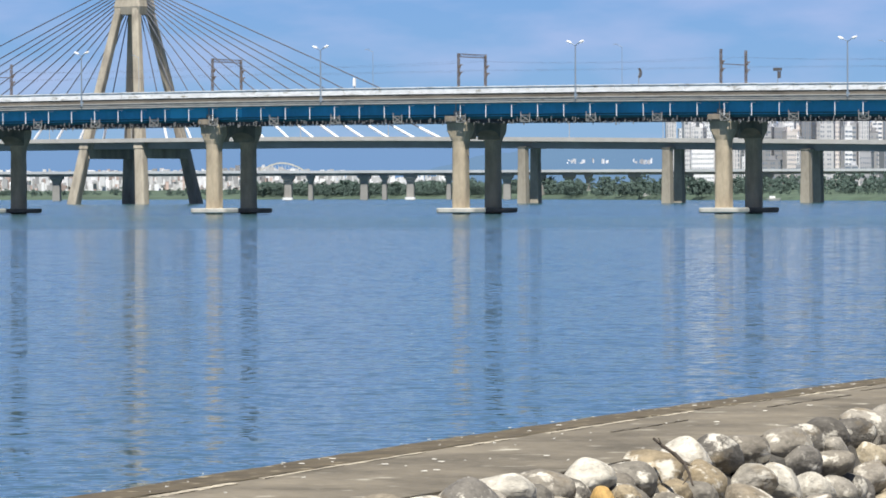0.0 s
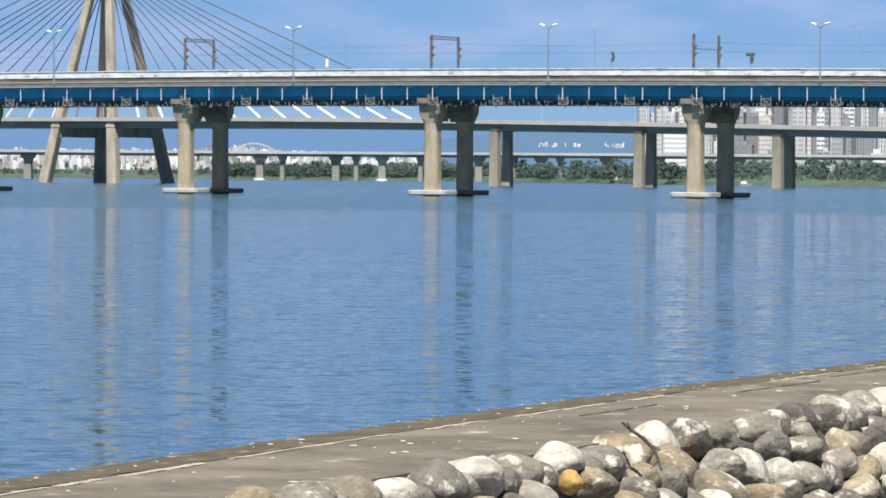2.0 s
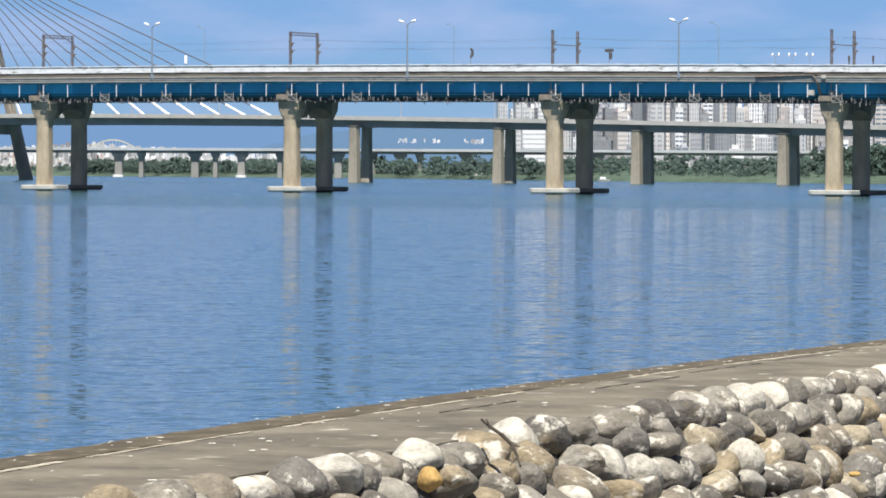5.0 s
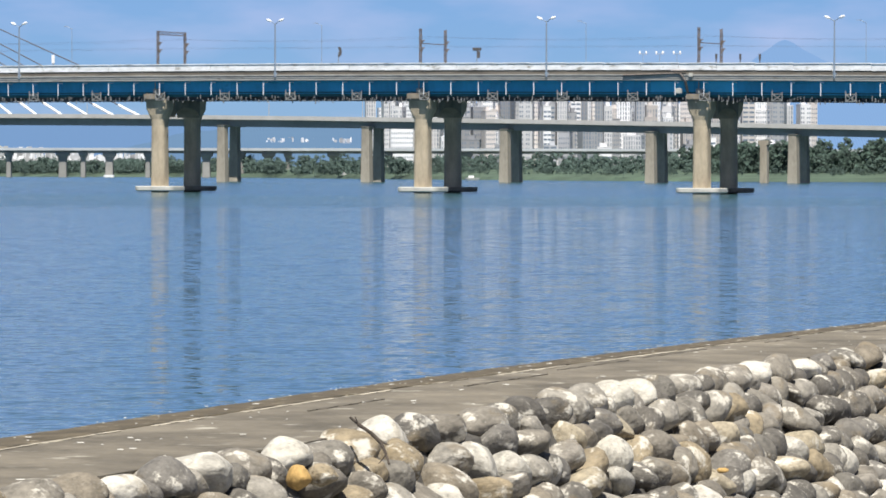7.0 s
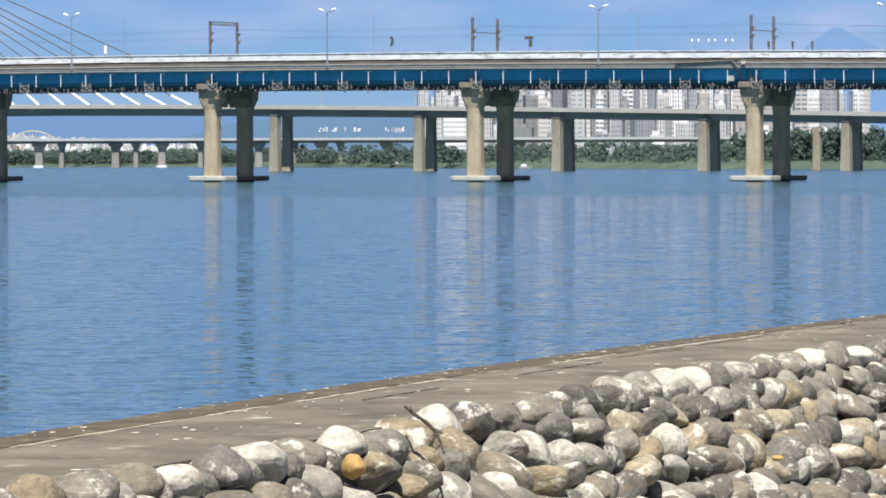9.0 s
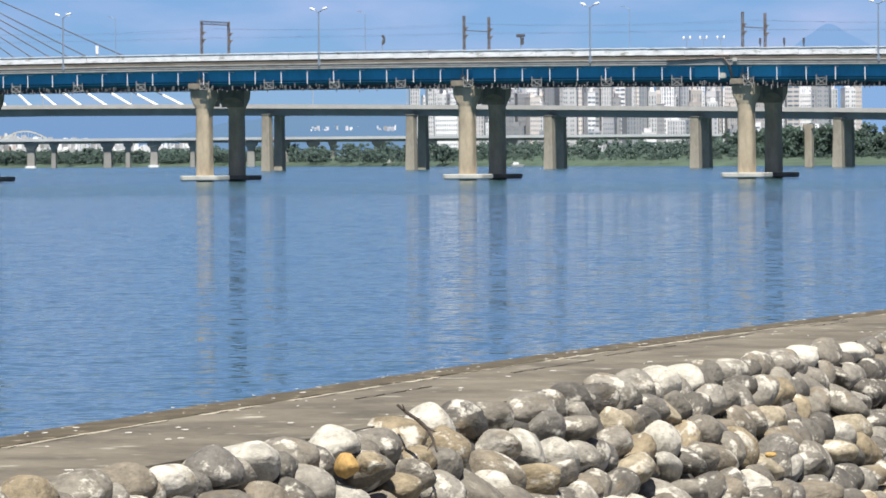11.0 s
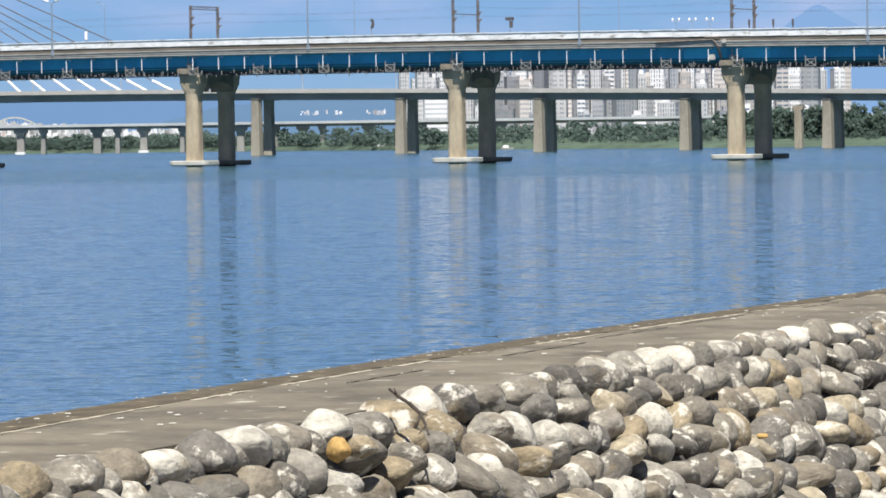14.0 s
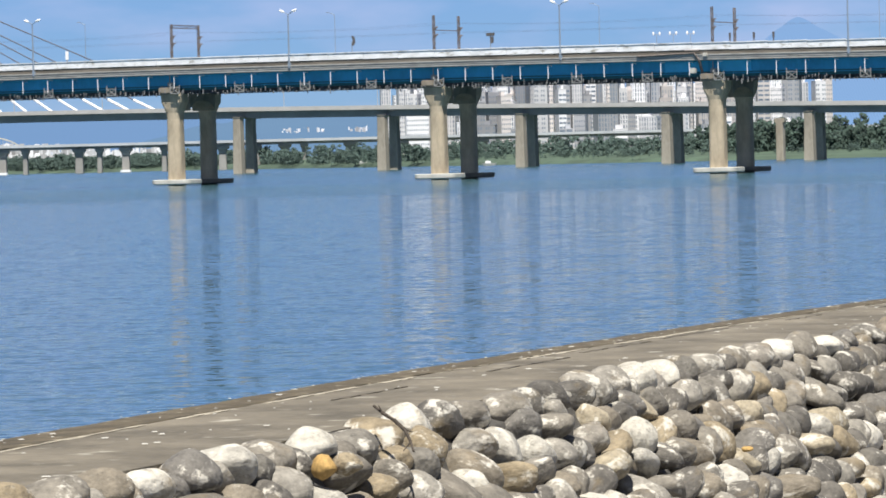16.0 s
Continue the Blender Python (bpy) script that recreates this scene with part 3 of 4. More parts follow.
rail_part("deck_slab", [(MID, -1.4, 16.95, L, 20.8, 0.7)], M_DECK)
# stepped concrete edge
rail_part("deck_edge", [(MID, FACE + 0.35, 17.0, L, 0.7, 0.8), (MID, FACE + 0.12, 17.3, L, 0.5, 0.16), (MID, FACE + 0.2, 16.95, L, 0.5, 0.12), (MID, FACE + 0.4, 16.6, L, 0.5, 0.2)], M_DECK, "stained concrete deck edge")
rail_part("brown_band", [(MID, FACE + 0.3, 17.7, L, 0.36, 0.62)], M_BAND, "dark brown recessed band below the barrier")
for k in range(int(L // 5.76) + 1):
    x = X0 + 5.76 * k + 2.88
    z = camber(x)
    rail_part("barrier_panel", [(x, FACE + 0.1, 18.5 + z, 5.70, 0.16, 1.0), (x, FACE + 0.06, 18.98 + z, 5.74, 0.28, 0.12)], M_BARRIER)
rail_part("far_barrier", [(MID, 8.8, 18.0, L, 0.2, 1.3)], M_BARRIER)
for gy in (FACE + 1.75, -7.4, -2.8, 1.6, 6.0):
    rail_part("girder", [(MID, gy, 15.6, L, 0.12, 1.95), (MID, gy, 14.68, L, 0.6, 0.10)], M_BLUE, "blue-painted steel plate girder")
# lower strip of the girder; its shade is coloured in as dark green
rail_part("lower_flange", [(MID, FACE + 1.67, 14.62, L, 0.1, 0.62), (MID, FACE + 1.73, 14.28, L, 0.6, 0.1)], M_FLANGE_SHADE, "lower flange with its shade put into dark green")
for n in (-1, 2):
    rail_part("joint_panel", [(n * SPAN - 4.2, FACE + 1.66, 15.66 + camber(n * SPAN), 6.6, 0.08, 1.6), (n * SPAN + 2.9, FACE + 1.66, 15.66 + camber(n * SPAN), 5.4, 0.08, 1.6)], M_BLUE_NEW, "lighter blue repainted girder panel")
stiff = None
for k in range(int(L // 4.37) + 1):
    x = X0 + 4.37 * k + 1.2
    if stiff is None:
        stiff = rail_part("hanger_post", [(0, FACE + 0.22, 15.4, 0.1, 0.1, 1.9), (0, FACE + 0.85, 16.3, 0.1, 1.3, 0.1)], M_STIFF)
        stiff.location = (x, 0, camber(x))
    else:
        ob = new("hanger_post", stiff.data)
        ob.parent = bridge
        ob.location = (x, 0, camber(x))
# dark plate with a floor, added to darken the zone behind the lattice
rail_part("walkway", [(MID, FACE + 2.3, 14.05, L, 0.1, 0.55), (MID, FACE + 2.0, 13.75, L, 0.9, 0.06)], M_STEEL, "dark plate added behind the lattice under the girder")
# inspection truss hung under the girders
for ty in (FACE + 1.6, -2.0):
    bm = bmesh.new()
    rng = random.Random(5)
    x = X0
    while x < X1:
        step = rng.uniform(0.55, 0.8)
        z = camber(x)
        bar(bm, (x, ty, 13.7 + z), (x + step / 2, ty, 14.3 + z), 0.09)
        bar(bm, (x + step / 2, ty, 14.3 + z), (x + step, ty, 13.7 + z), 0.09)
        bar(bm, (x, ty, 14.25 + z), (x + step, ty, 14.25 + z), 0.12)
        bar(bm, (x, ty, 13.72 + z), (x + step, ty, 13.72 + z), 0.12)
        if rng.random() < 0.5:
            box(bm, x, ty, 14.0 + z, rng.uniform(0.15, 0.5), 0.3, rng.uniform(0.15, 0.5))
        x += step
    part("inspection_truss", bm, M_STEEL, bridge, "dark steel lattice under the girders")
bm = bmesh.new()
rng = random.Random(8)
x = X0
while x < X1:
    z = camber(x) + rng.uniform(13.5, 14.2)
    box(bm, x, FACE + 0.55 + rng.uniform(-0.1, 0.1), z, rng.uniform(0.06, 0.16), 0.1, rng.uniform(0.15, 0.8), 0.0)
    x += rng.uniform(0.15, 0.9)
tagged(part("cable_tray", bm, M_HANGER, bridge, "grey cable hangers on the lattice"), kind="stuff")
frame_ob = None
for k in range(-12, 15):
    x = k * SPAN / 4 + 1.2
    if frame_ob is None:
        bm = bmesh.new()
        w, y = 0.75, FACE + 0.4
        for a, b in (((-w, y, 13.75), (w, y, 13.75)), ((w, y, 13.75), (w, y, 15.0)), ((-w, y, 13.75), (-w, y, 15.2)), ((-w, y, 14.7), (w, y, 14.7)), ((-w, y, 14.7), (w, y, 13.75)), ((-w, y, 13.75), (w, y + 0.1, 14.7))):
            bar(bm, a, b, 0.11)
        frame_ob = part("hanger_frame", bm, M_GALV, bridge, "grey square steel hanger frame")
        frame_ob.location = (x, 0, camber(x))
    else:
        ob = new("hanger_frame", frame_ob.data)
        ob.parent = bridge
        ob.location = (x, 0, camber(x))


def make_pier():
    pier = thing("bridge_pier", at_rail(0), "paired tan concrete bridge pier standing in the water", "bridge pier", "piers of the railway bridge")
    for y in (COL_Y, 0.0):
        rings = [rounded(0, y, z, w, d, c) for z, w, d, c in ((-2, 2.35, 2.3, 0.7), (10.0, 2.2, 2.2, 0.7), (10.9, 2.3, 2.3, 0.65), (11.5, 2.65, 2.5, 0.5), (12.0, 3.0, 2.6, 0.35), (12.4, 3.3, 2.7, 0.25), (13.9, 3.5, 2.8, 0.2))]
        bm = bmesh.new()
        loft(bm, rings)
        part("column", bm, M_COL, pier)
        bm = bmesh.new()
        loft(bm, [rounded(0, y, z, w, d, 1.2, 6) for z, w, d in ((0.18, 6.2, 4.6), (0.38, 6.6, 5.0), (0.88, 6.6, 5.0), (0.95, 6.4, 4.8))])
        # the far collar's darker concrete stands in for shade under the deck
        part("collar", bm, M_COLLAR if y < -5 else M_CAP, pier, "white fender collar round the column foot" if y < -5 else "collar round the far column foot, deck shade in its dark colour")
    bm = bmesh.new()
    # arched cross beam between the two columns
    prof = [(COL_Y / 2 - 3.7 * math.cos(math.pi * i / 12), 11.2 + 1.5 * math.sin(math.pi * i / 12)) for i in range(13)]
    ring = prof + [(-1.0, 13.9), (COL_Y + 1.0, 13.9)]
    loft(bm, [[(-1.9, y, z) for y, z in ring], [(1.9, y, z) for y, z in ring]])
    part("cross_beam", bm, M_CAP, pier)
    bm = bmesh.new()
    box(bm, -0.1, COL_Y - 0.6, 14.25, 3.2, 2.7, 0.85, bevel=0.08)
    box(bm, -0.1, COL_Y - 0.6, 13.75, 3.0, 2.4, 0.3)
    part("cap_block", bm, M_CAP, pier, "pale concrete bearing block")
    bm = bmesh.new()
    box(bm, 0.1, 0.2, 14.2, 5.0, 3.4, 0.9, bevel=0.08)
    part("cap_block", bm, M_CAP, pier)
    bm = bmesh.new()
    box(bm, 0.2, FACE + 1.1, 15.1, 0.9, 0.6, 0.6)
    rod(bm, (0.2, FACE + 0.7, 14.8), (0.2, FACE + 0.7, 16.4), 0.09)
    part("bearing", bm, M_GALV, pier)
    return pier


pier = make_pier()
for n in (-3, -2, -1, 1, 2, 3):
    copy_thing(pier, at_rail(n * SPAN) @ Matrix.Diagonal((1, 1, 1 + camber(n * SPAN) / 14.8, 1)))


def make_lamp():
    lamp = thing("street_lamp", at_rail(20.8, FACE - 0.1, camber(20.8)), "pale double-armed street lamp on the bridge edge", "street lamp", "lamps along the railway bridge")
    bm = bmesh.new()
    rod(bm, (0, 0, 17.0), (0, 0, 24.9), 0.15, 8, 0.1)
    box(bm, 0, 0.15, 17.4, 0.5, 0.3, 0.6)
    part("pole", bm, M_POLE, lamp)
    for s in (-1, 1):
        bm = bmesh.new()
        rod(bm, (0, 0, 24.8), (s * 0.9, -s * 0.3, 25.25), 0.06)
        part("arm", bm, M_POLE, lamp)
        bm = bmesh.new()
        bmesh.ops.create_uvsphere(bm, u_segments=12, v_segments=8, radius=0.5, matrix=Matrix.Translation((s * 1.2, -s * 0.35, 25.35)) @ Matrix.Rotation(-s * 0.35, 4, "Y") @ Matrix.Diagonal((1.0, 0.5, 0.36, 1)))
        part("lamp_head", bm, M_LAMPHEAD, lamp, smooth=True)
    return lamp


lamp = make_lamp()
for k in (-3, -2, -1, 1, 2):
    copy_thing(lamp, at_rail(20.8 + 43.7 * k, FACE - 0.1, camber(20.8 + 43.7 * k)))


def make_gantry(top_beam):
    g = thing("catenary_gantry", at_rail(-1.0), "rusty brown steel catenary gantry over the tracks", "gantry", "gantries of the railway bridge")
    for y in (-8.7, -0.5):
        bm = bmesh.new()
        for dx, dy in ((-0.13, -0.13), (0.13, -0.13), (0.13, 0.13), (-0.13, 0.13)):
            bar(bm, (dx, y + dy, 17.2), (dx, y + dy, 24.1), 0.07)
        for i in range(9):
            z = 17.4 + 0.75 * i
            bar(bm, (-0.13, y - 0.13, z), (0.13, y - 0.13, z + 0.7), 0.05)
            bar(bm, (0.13, y - 0.13, z + 0.7), (0.13, y + 0.13, z), 0.05)
        part("mast", bm, M_RUST, g)
        for z in (22.3, 21.2):
            bm = bmesh.new()
            rod(bm, (-0.1, y + 0.3, z), (0.3, y + 0.7, z + 0.1), 0.1)
            box(bm, 0.05, y + 0.3, z - 0.2, 0.25, 0.35, 0.3)
            part("insulator", bm, M_RUST, g)
    bm = bmesh.new()
    for dz in ((0, 0.45) if top_beam else (-1.6,)):
        bar(bm, (0, -8.7, 23.55 + dz), (0, -0.5, 23.55 + dz), 0.12)
    if top_beam:
        for i in range(9):
            bar(bm, (0, -8.7 + 0.9 * i, 23.55), (0, -8.25 + 0.9 * i, 24.0), 0.05)
            bar(bm, (0, -8.25 + 0.9 * i, 24.0), (0, -7.8 + 0.9 * i, 23.55), 0.05)
    part("beam", bm, M_RUST, g)
    return g


full = make_gantry(True)
copy_thing(full, at_rail(-SPAN - 1))
half = make_gantry(False)
half.matrix_world = at_rail(SPAN - 1, 0, camber(SPAN))
copy_thing(half, at_rail(2 * SPAN - 1, 0, camber(2 * SPAN)))
copy_thing(half, at_rail(-2 * SPAN - 1))
wires = thing("overhead_wires", rail, "thin dark overhead contact wires above the tracks", "wire")
for y in (-7.4, -1.8):
    for z0, sag in ((23.0, 0.5), (21.6, 0.1)):
        bm = bmesh.new()
        pts = []
        for n in range(-3, 3):
            for i in range(6):
                u = i / 6
                pts.append(((n + u) * SPAN - 1, y, z0 + camber((n + u) * SPAN) - sag * 4 * u * (1 - u)))
        for a, b in zip(pts, pts[1:]):
            bar(bm, a, b, 0.016)
        part("wire", bm, M_STEEL, wires)

# ---- cable-stayed bridge beyond ----
STAY_ANGLE = -30.0
stay = Matrix.Translation((-100, 1470, 0)) @ Matrix.Rotation(radians(STAY_ANGLE), 4, "Z")
cs = thing("cable_stayed_bridge", stay, "grey concrete cable-stayed bridge with a four-legged pylon", "bridge")


def deck_z(x):
    return 20.75 - 4.3 * (max(0.0, x - 60) / 286.0) ** 1.4


def stay_run(name, material, y0, y1, dz0, dz1, label="", x0=-420.0, x1=620.0):
    bm = bmesh.new()
    rings = []
    for i in range(27):
        x = x0 + (x1 - x0) * i / 26
        z = deck_z(x)
        rings.append([(x, y0, z + dz0), (x, y1, z + dz0), (x, y1, z + dz1), (x, y0, z + dz1)])
    loft(bm, rings)
    return part(name, bm, material, cs, label)


stay_run("deck_girder", M_OLY_DECK, -11.0, 11.0, -3.0, -0.9, "grey box girder deck")
stay_run("deck_slab", M_OLY_DECK, -14.5, 14.5, -0.95, -0.55)
stay_run("parapet", M_OLY_RAIL, -14.7, -14.2, -0.9, 0.35, "pale concrete parapet")
stay_run("parapet", M_OLY_RAIL, 14.2, 14.7, -0.9, 0.35)
PA, PB = 13.6, 16.2
for sx in (-1, 1):
    for sy in (-1, 1):
        bm = bmesh.new()
        rings = []
        for z, w in ((-2, 3.6), (17.6, 3.25), (17.9, 3.6), (20.3, 3.6), (20.6, 3.0), (63.5, 2.5)):
            t = 1 - 0.765 * max(0.0, z) / 63.5
            rings.append(rounded(sx * PA * t, sy * PB * t, z, w, w, 0.5, 2))
        loft(bm, rings)
        part("pylon_leg", bm, M_OLY, cs)
bm = bmesh.new()
for sx in (-1, 1):
    t = 1 - 0.765 * 16.5 / 63.5
    box(bm, sx * PA * t, 0, 16.4, 3.6, 2 * PB * t, 3.4)
    part("pylon_cross_beam", bm, M_OLY, cs)
    bm = bmesh.new()
loft(bm, [rounded(0, 0, z, w, w, 0.8, 3) for z, w in ((61.5, 9.6), (64, 10.2), (66, 9.4), (84, 7.5), (92, 6.5))])
part("pylon_shaft", bm, M_OLY, cs)
for side in (-1, 1):
    for i in (*range(12), 13):
        x = side * (12.5 + 9.35 * i)
        low = Vector((x, 0, deck_z(x) - 0.3))
        top = Vector((side * 2.0, 0, 63.0 + 0.75 * i))
        bm = bmesh.new()
        rod(bm, low, top, 0.2, 6)
        cable = part("stay_cable", bm, M_CABLE, cs)
        bm = bmesh.new()
        rod(bm, low, low + (top - low).normalized() * 9.0, 0.42, 8)
        part("sleeve", bm, M_SLEEVE, cable, "white cable sleeve")


def make_stay_pier():
    p = thing("bridge_pier", stay @ Matrix.Translation((147.2, 0, 0)) @ Matrix.Diagonal((1.25, 1, 1, 1)), "tall grey concrete pier with two rectangular shafts", "bridge pier", "piers of the cable-stayed bridge")
    for y in (-13.7, -5.9):
        bm = bmesh.new()
        loft(bm, [rounded(3.7, y, z, w, d, 0.2, 2) for z, w, d in ((-2, 2.5, 2.8), (13.5, 2.05, 2.6), (16.6, 2.05, 2.6), (17.2, 2.4, 3.0))])
        part("shaft", bm, M_OLY, p)
    bm = bmesh.new()
    box(bm, 3.7, -8.1, 17.0, 2.2, 13.0, 0.6, bevel=0.06)
    part("pier_cap", bm, M_OLY, p)
    return p


sp = make_stay_pier()


for x in (196.7, 242.7, 289.8, 334.4, 379, 425):
    copy_thing(sp, stay @ Matrix.Translation((x, 0, 0)) @ Matrix.Diagonal((1, 1, (deck_z(x) - 2.7) / 17.2, 1)))

# ---- third bridge, far off ----
third = thing("low_river_bridge", Matrix.Translation((0, 2300, 0)) @ Matrix.Rotation(radians(-3), 4, "Z"), "low distant concrete girder bridge across the river", "bridge")
bm = bmesh.new()
box(bm, -50, 0, 14.2, 1300, 12, 1.3)
part("deck", bm, M_THIRD_DECK, third)
bm = bmesh.new()
box(bm, -50, 0.5, 12.9, 1300, 9, 1.4)
part("girder", bm, M_THIRD, third)
for k, px in enumerate((-150, -40, 92, 238, 505, 545, 640, 676, 722, 790, 893, 955, 1003, 1037, 1118, 1215, 1352)):
    x = (px - 784) / 8000 * 2300
    bm = bmesh.new()
    slim = 0.62 if k % 2 else 1.0
    loft(bm, [rounded(x + 1.4, 0.0, z, w * slim, d, 0.5, 3) for z, w, d in ((-1, 4.2, 7.0), (8.6, 3.7, 6.5), (10.2, 4.6, 7.5), (11.0, 6.6, 9.0), (12.3, 6.8, 9.2))])
    pier_ob = part("pier", bm, M_THIRD, third)
    if px in (505, 722, 1118, 1352):
        bm = bmesh.new()
        loft(bm, [rounded(x + 1.5, -5.5, z, 5.5, 4.0, 1.2, 4) for z in (-0.5, 1.2)])
        part("collar", bm, M_LAMPHEAD, pier_ob, "white painted pier collar")

# ---- far land ----
def shore_y(x):
    pts = ((-2500, 3300), (-600, 2900), (-150, 2620), (40, 2380), (90, 1950), (130, 1700), (170, 1500), (260, 1420), (700, 1400), (2500, 1400))
    for (xa, ya), (xb, yb) in zip(pts, pts[1:]):
        if xa <= x <= xb:
            return ya + (yb - ya) * (x - xa) / (xb - xa)
    return 3000


bm = bmesh.new()
rings = []
for i in range(126):
    x = -2500 + 40 * i
    s = shore_y(x) + 14 * noise.noise(Vector((x * 0.02, 0, 0)))
    rings.append([bm.verts.new((x, s + d, z)) for d, z in ((-30, -1.5), (0, 0.05), (10, 1.2), (70, 2.6), (160, 4.0), (700, 6.0), (3600, 8.0))])
for a, b in zip(rings, rings[1:]):
    for i in range(6):
        bm.faces.new((a[i], b[i], b[i + 1], a[i + 1]))
tagged(part("ground", bm, M_GRASS), "grassy far river bank", "river bank", kind="structure")


def tree_belt(name, seed, count, x_range, depth, height, material, label):
    """A wood of many uneven crowns, each built of boughs of small leaf sprays on a trunk."""
    rng = random.Random(seed)
    verts, faces = [], []
    for _ in range(count):
        x = rng.uniform(*x_range)
        y = shore_y(x) + rng.uniform(*depth)
        h = rng.uniform(*height) * (1 + 0.35 * noise.noise(Vector((x * 0.05, seed, 0))))
        k = len(verts)
        t = 0.025 * h
        for z, r in ((1.0, t), (2.5 + 0.6 * h, t * 0.4)):
            verts += [(x + r, y, z), (x - r * 0.5, y + r * 0.87, z), (x - r * 0.5, y - r * 0.87, z)]
        faces += [[k + i, k + (i + 1) % 3, k + 3 + (i + 1) % 3, k + 3 + i] for i in range(3)]
        for _ in range(15):
            c = Vector((x + rng.gauss(0, h * 0.24), y + rng.gauss(0, h * 0.24), 2.2 + h * rng.uniform(0.05, 0.86)))
            spread = h * rng.uniform(0.08, 0.17)
            for _ in range(22):
                d = Vector((rng.gauss(0, 1), rng.gauss(0, 1), rng.gauss(0, 0.8))).normalized()
                q = c + d * spread * rng.uniform(0.5, 1.1)
                u = d.cross(Vector((rng.gauss(0, 1), rng.gauss(0, 1), rng.gauss(0, 1)))).normalized()
                v = d.cross(u)
                a, b = h * rng.uniform(0.035, 0.07), h * rng.uniform(0.03, 0.06)
                k = len(verts)
                verts += [tuple(q - u * a), tuple(q - v * b), tuple(q + u * a + d * b * 0.5), tuple(q + v * b)]
                faces.append([k, k + 1, k + 2, k + 3])
    me = bpy.data.meshes.new(name)
    me.from_pydata(verts, [], faces)
    me.materials.append(material)
    return tagged(new(name, me), label, "trees", kind="stuff")


tree_belt("tree_belt", 1, 360, (-110, 110), (3, 80), (5, 9), M_TREE, "belt of green riverside trees on the far bank")
tree_belt("tree_belt", 5, 170, (-360, -105), (5, 160), (2.5, 5), M_TREE, "sparse green trees on the far bank below the town")
tree_belt("tree_belt", 2, 330, (90, 330), (90, 260), (5, 9), M_TREE, "belt of tall green trees behind the grass bank")
tree_belt("tree_belt", 3, 150, (195, 330), (70, 140), (7, 14), M_TREE_DARK, "dark green trees on the grass bank")
tree_belt("shrubs", 4, 200, (95, 330), (25, 90), (1.2, 3.2), M_TREE, "low green shrubs along the shore")


# ---- apartments ----
def apartment(rng, x, y, w, d, h, wall, turn):
    ob = thing("apartment_building", Matrix.Translation((x, y, 4)) @ Matrix.Rotation(turn, 4, "Z"), "pale low apartment block with rows of windows" if h < 28 else "pale high-rise apartment block with rows of windows" if wall is M_FLAT else "warm beige high-rise apartment block with rows of windows" if wall is M_FLAT_WARM else "grey high-rise apartment block with rows of windows", "apartment building", "apartment towers")
    bm = bmesh.new()
    box(bm, 0, 0, h / 2, w, d, h)
    part("wall", bm, wall, ob)
    bm = bmesh.new()
    box(bm, rng.uniform(-0.2, 0.2) * w, 0, h + 1.5, w * 0.35, d * 0.5, 3.0)
    box(bm, 0, 0, h + 0.3, w * 1.02, d * 1.02, 0.6)
    part("roof", bm, wall, ob)
    bm = bmesh.new()
    floors = int(h / 2.9)
    style = rng.choice(("stacks", "stacks", "pairs", "bands", "grid"))
    bays = max(2, round(w / {"stacks": 1.7, "pairs": 1.5, "bands": 3.4, "grid": 1.3}[style]))
    pitch = w / bays
    for b in range(bays):
        bx = -w / 2 + (b + 0.5) * pitch
        if style == "pairs" and b % 3 == 2:
            continue
        ww = pitch * {"stacks": rng.choice((0.2, 0.3, 0.45)), "pairs": 0.5, "bands": 0.8, "grid": 0.42}[style]
        hh = {"stacks": 2.1, "pairs": 1.3, "bands": 1.15, "grid": 1.2}[style]
        for f in range(floors):
            box(bm, bx, -d / 2, 1.9 + 2.9 * f, ww, 0.16, hh)
    for f in range(floors):
        box(bm, w / 2, 0, 1.9 + 2.9 * f, 0.16, d * 0.35, 1.2)
    tagged(part("glazing", bm, M_GLASS, ob), kind="stuff")
    return ob


for seed, depth, tall in ((21, 2860, 0.82), (22, 3020, 1.0), (24, 3160, 1.18)):
    rng = random.Random(seed)
    x = 152.0 if seed == 21 else 158.0
    while x < 428:
        w = rng.uniform(3.2, 8.5)
        h = rng.choice((38, 43, 48, 52, 57)) * tall * rng.uniform(0.92, 1.08)
        apartment(rng, x + w / 2, depth + rng.uniform(-40, 40), w, 10, h, rng.choices((M_FLAT, M_FLAT_WARM, M_FLAT_GREY), (5, 2, 3))[0], rng.uniform(-0.4, 0.25))
        x += w * rng.uniform(0.85, 1.3)

# lower blocks before the towers
rng = random.Random(23)
x = 150.0
while x < 400:
    w = rng.uniform(6, 14)
    apartment(rng, x + w / 2, 2700 + rng.uniform(-30, 30), w, 9, rng.uniform(13, 27), M_FLAT if rng.random() < 0.6 else M_FLAT_GREY, rng.uniform(-0.5, 0.3))
    x += w * rng.uniform(1.0, 2.4)

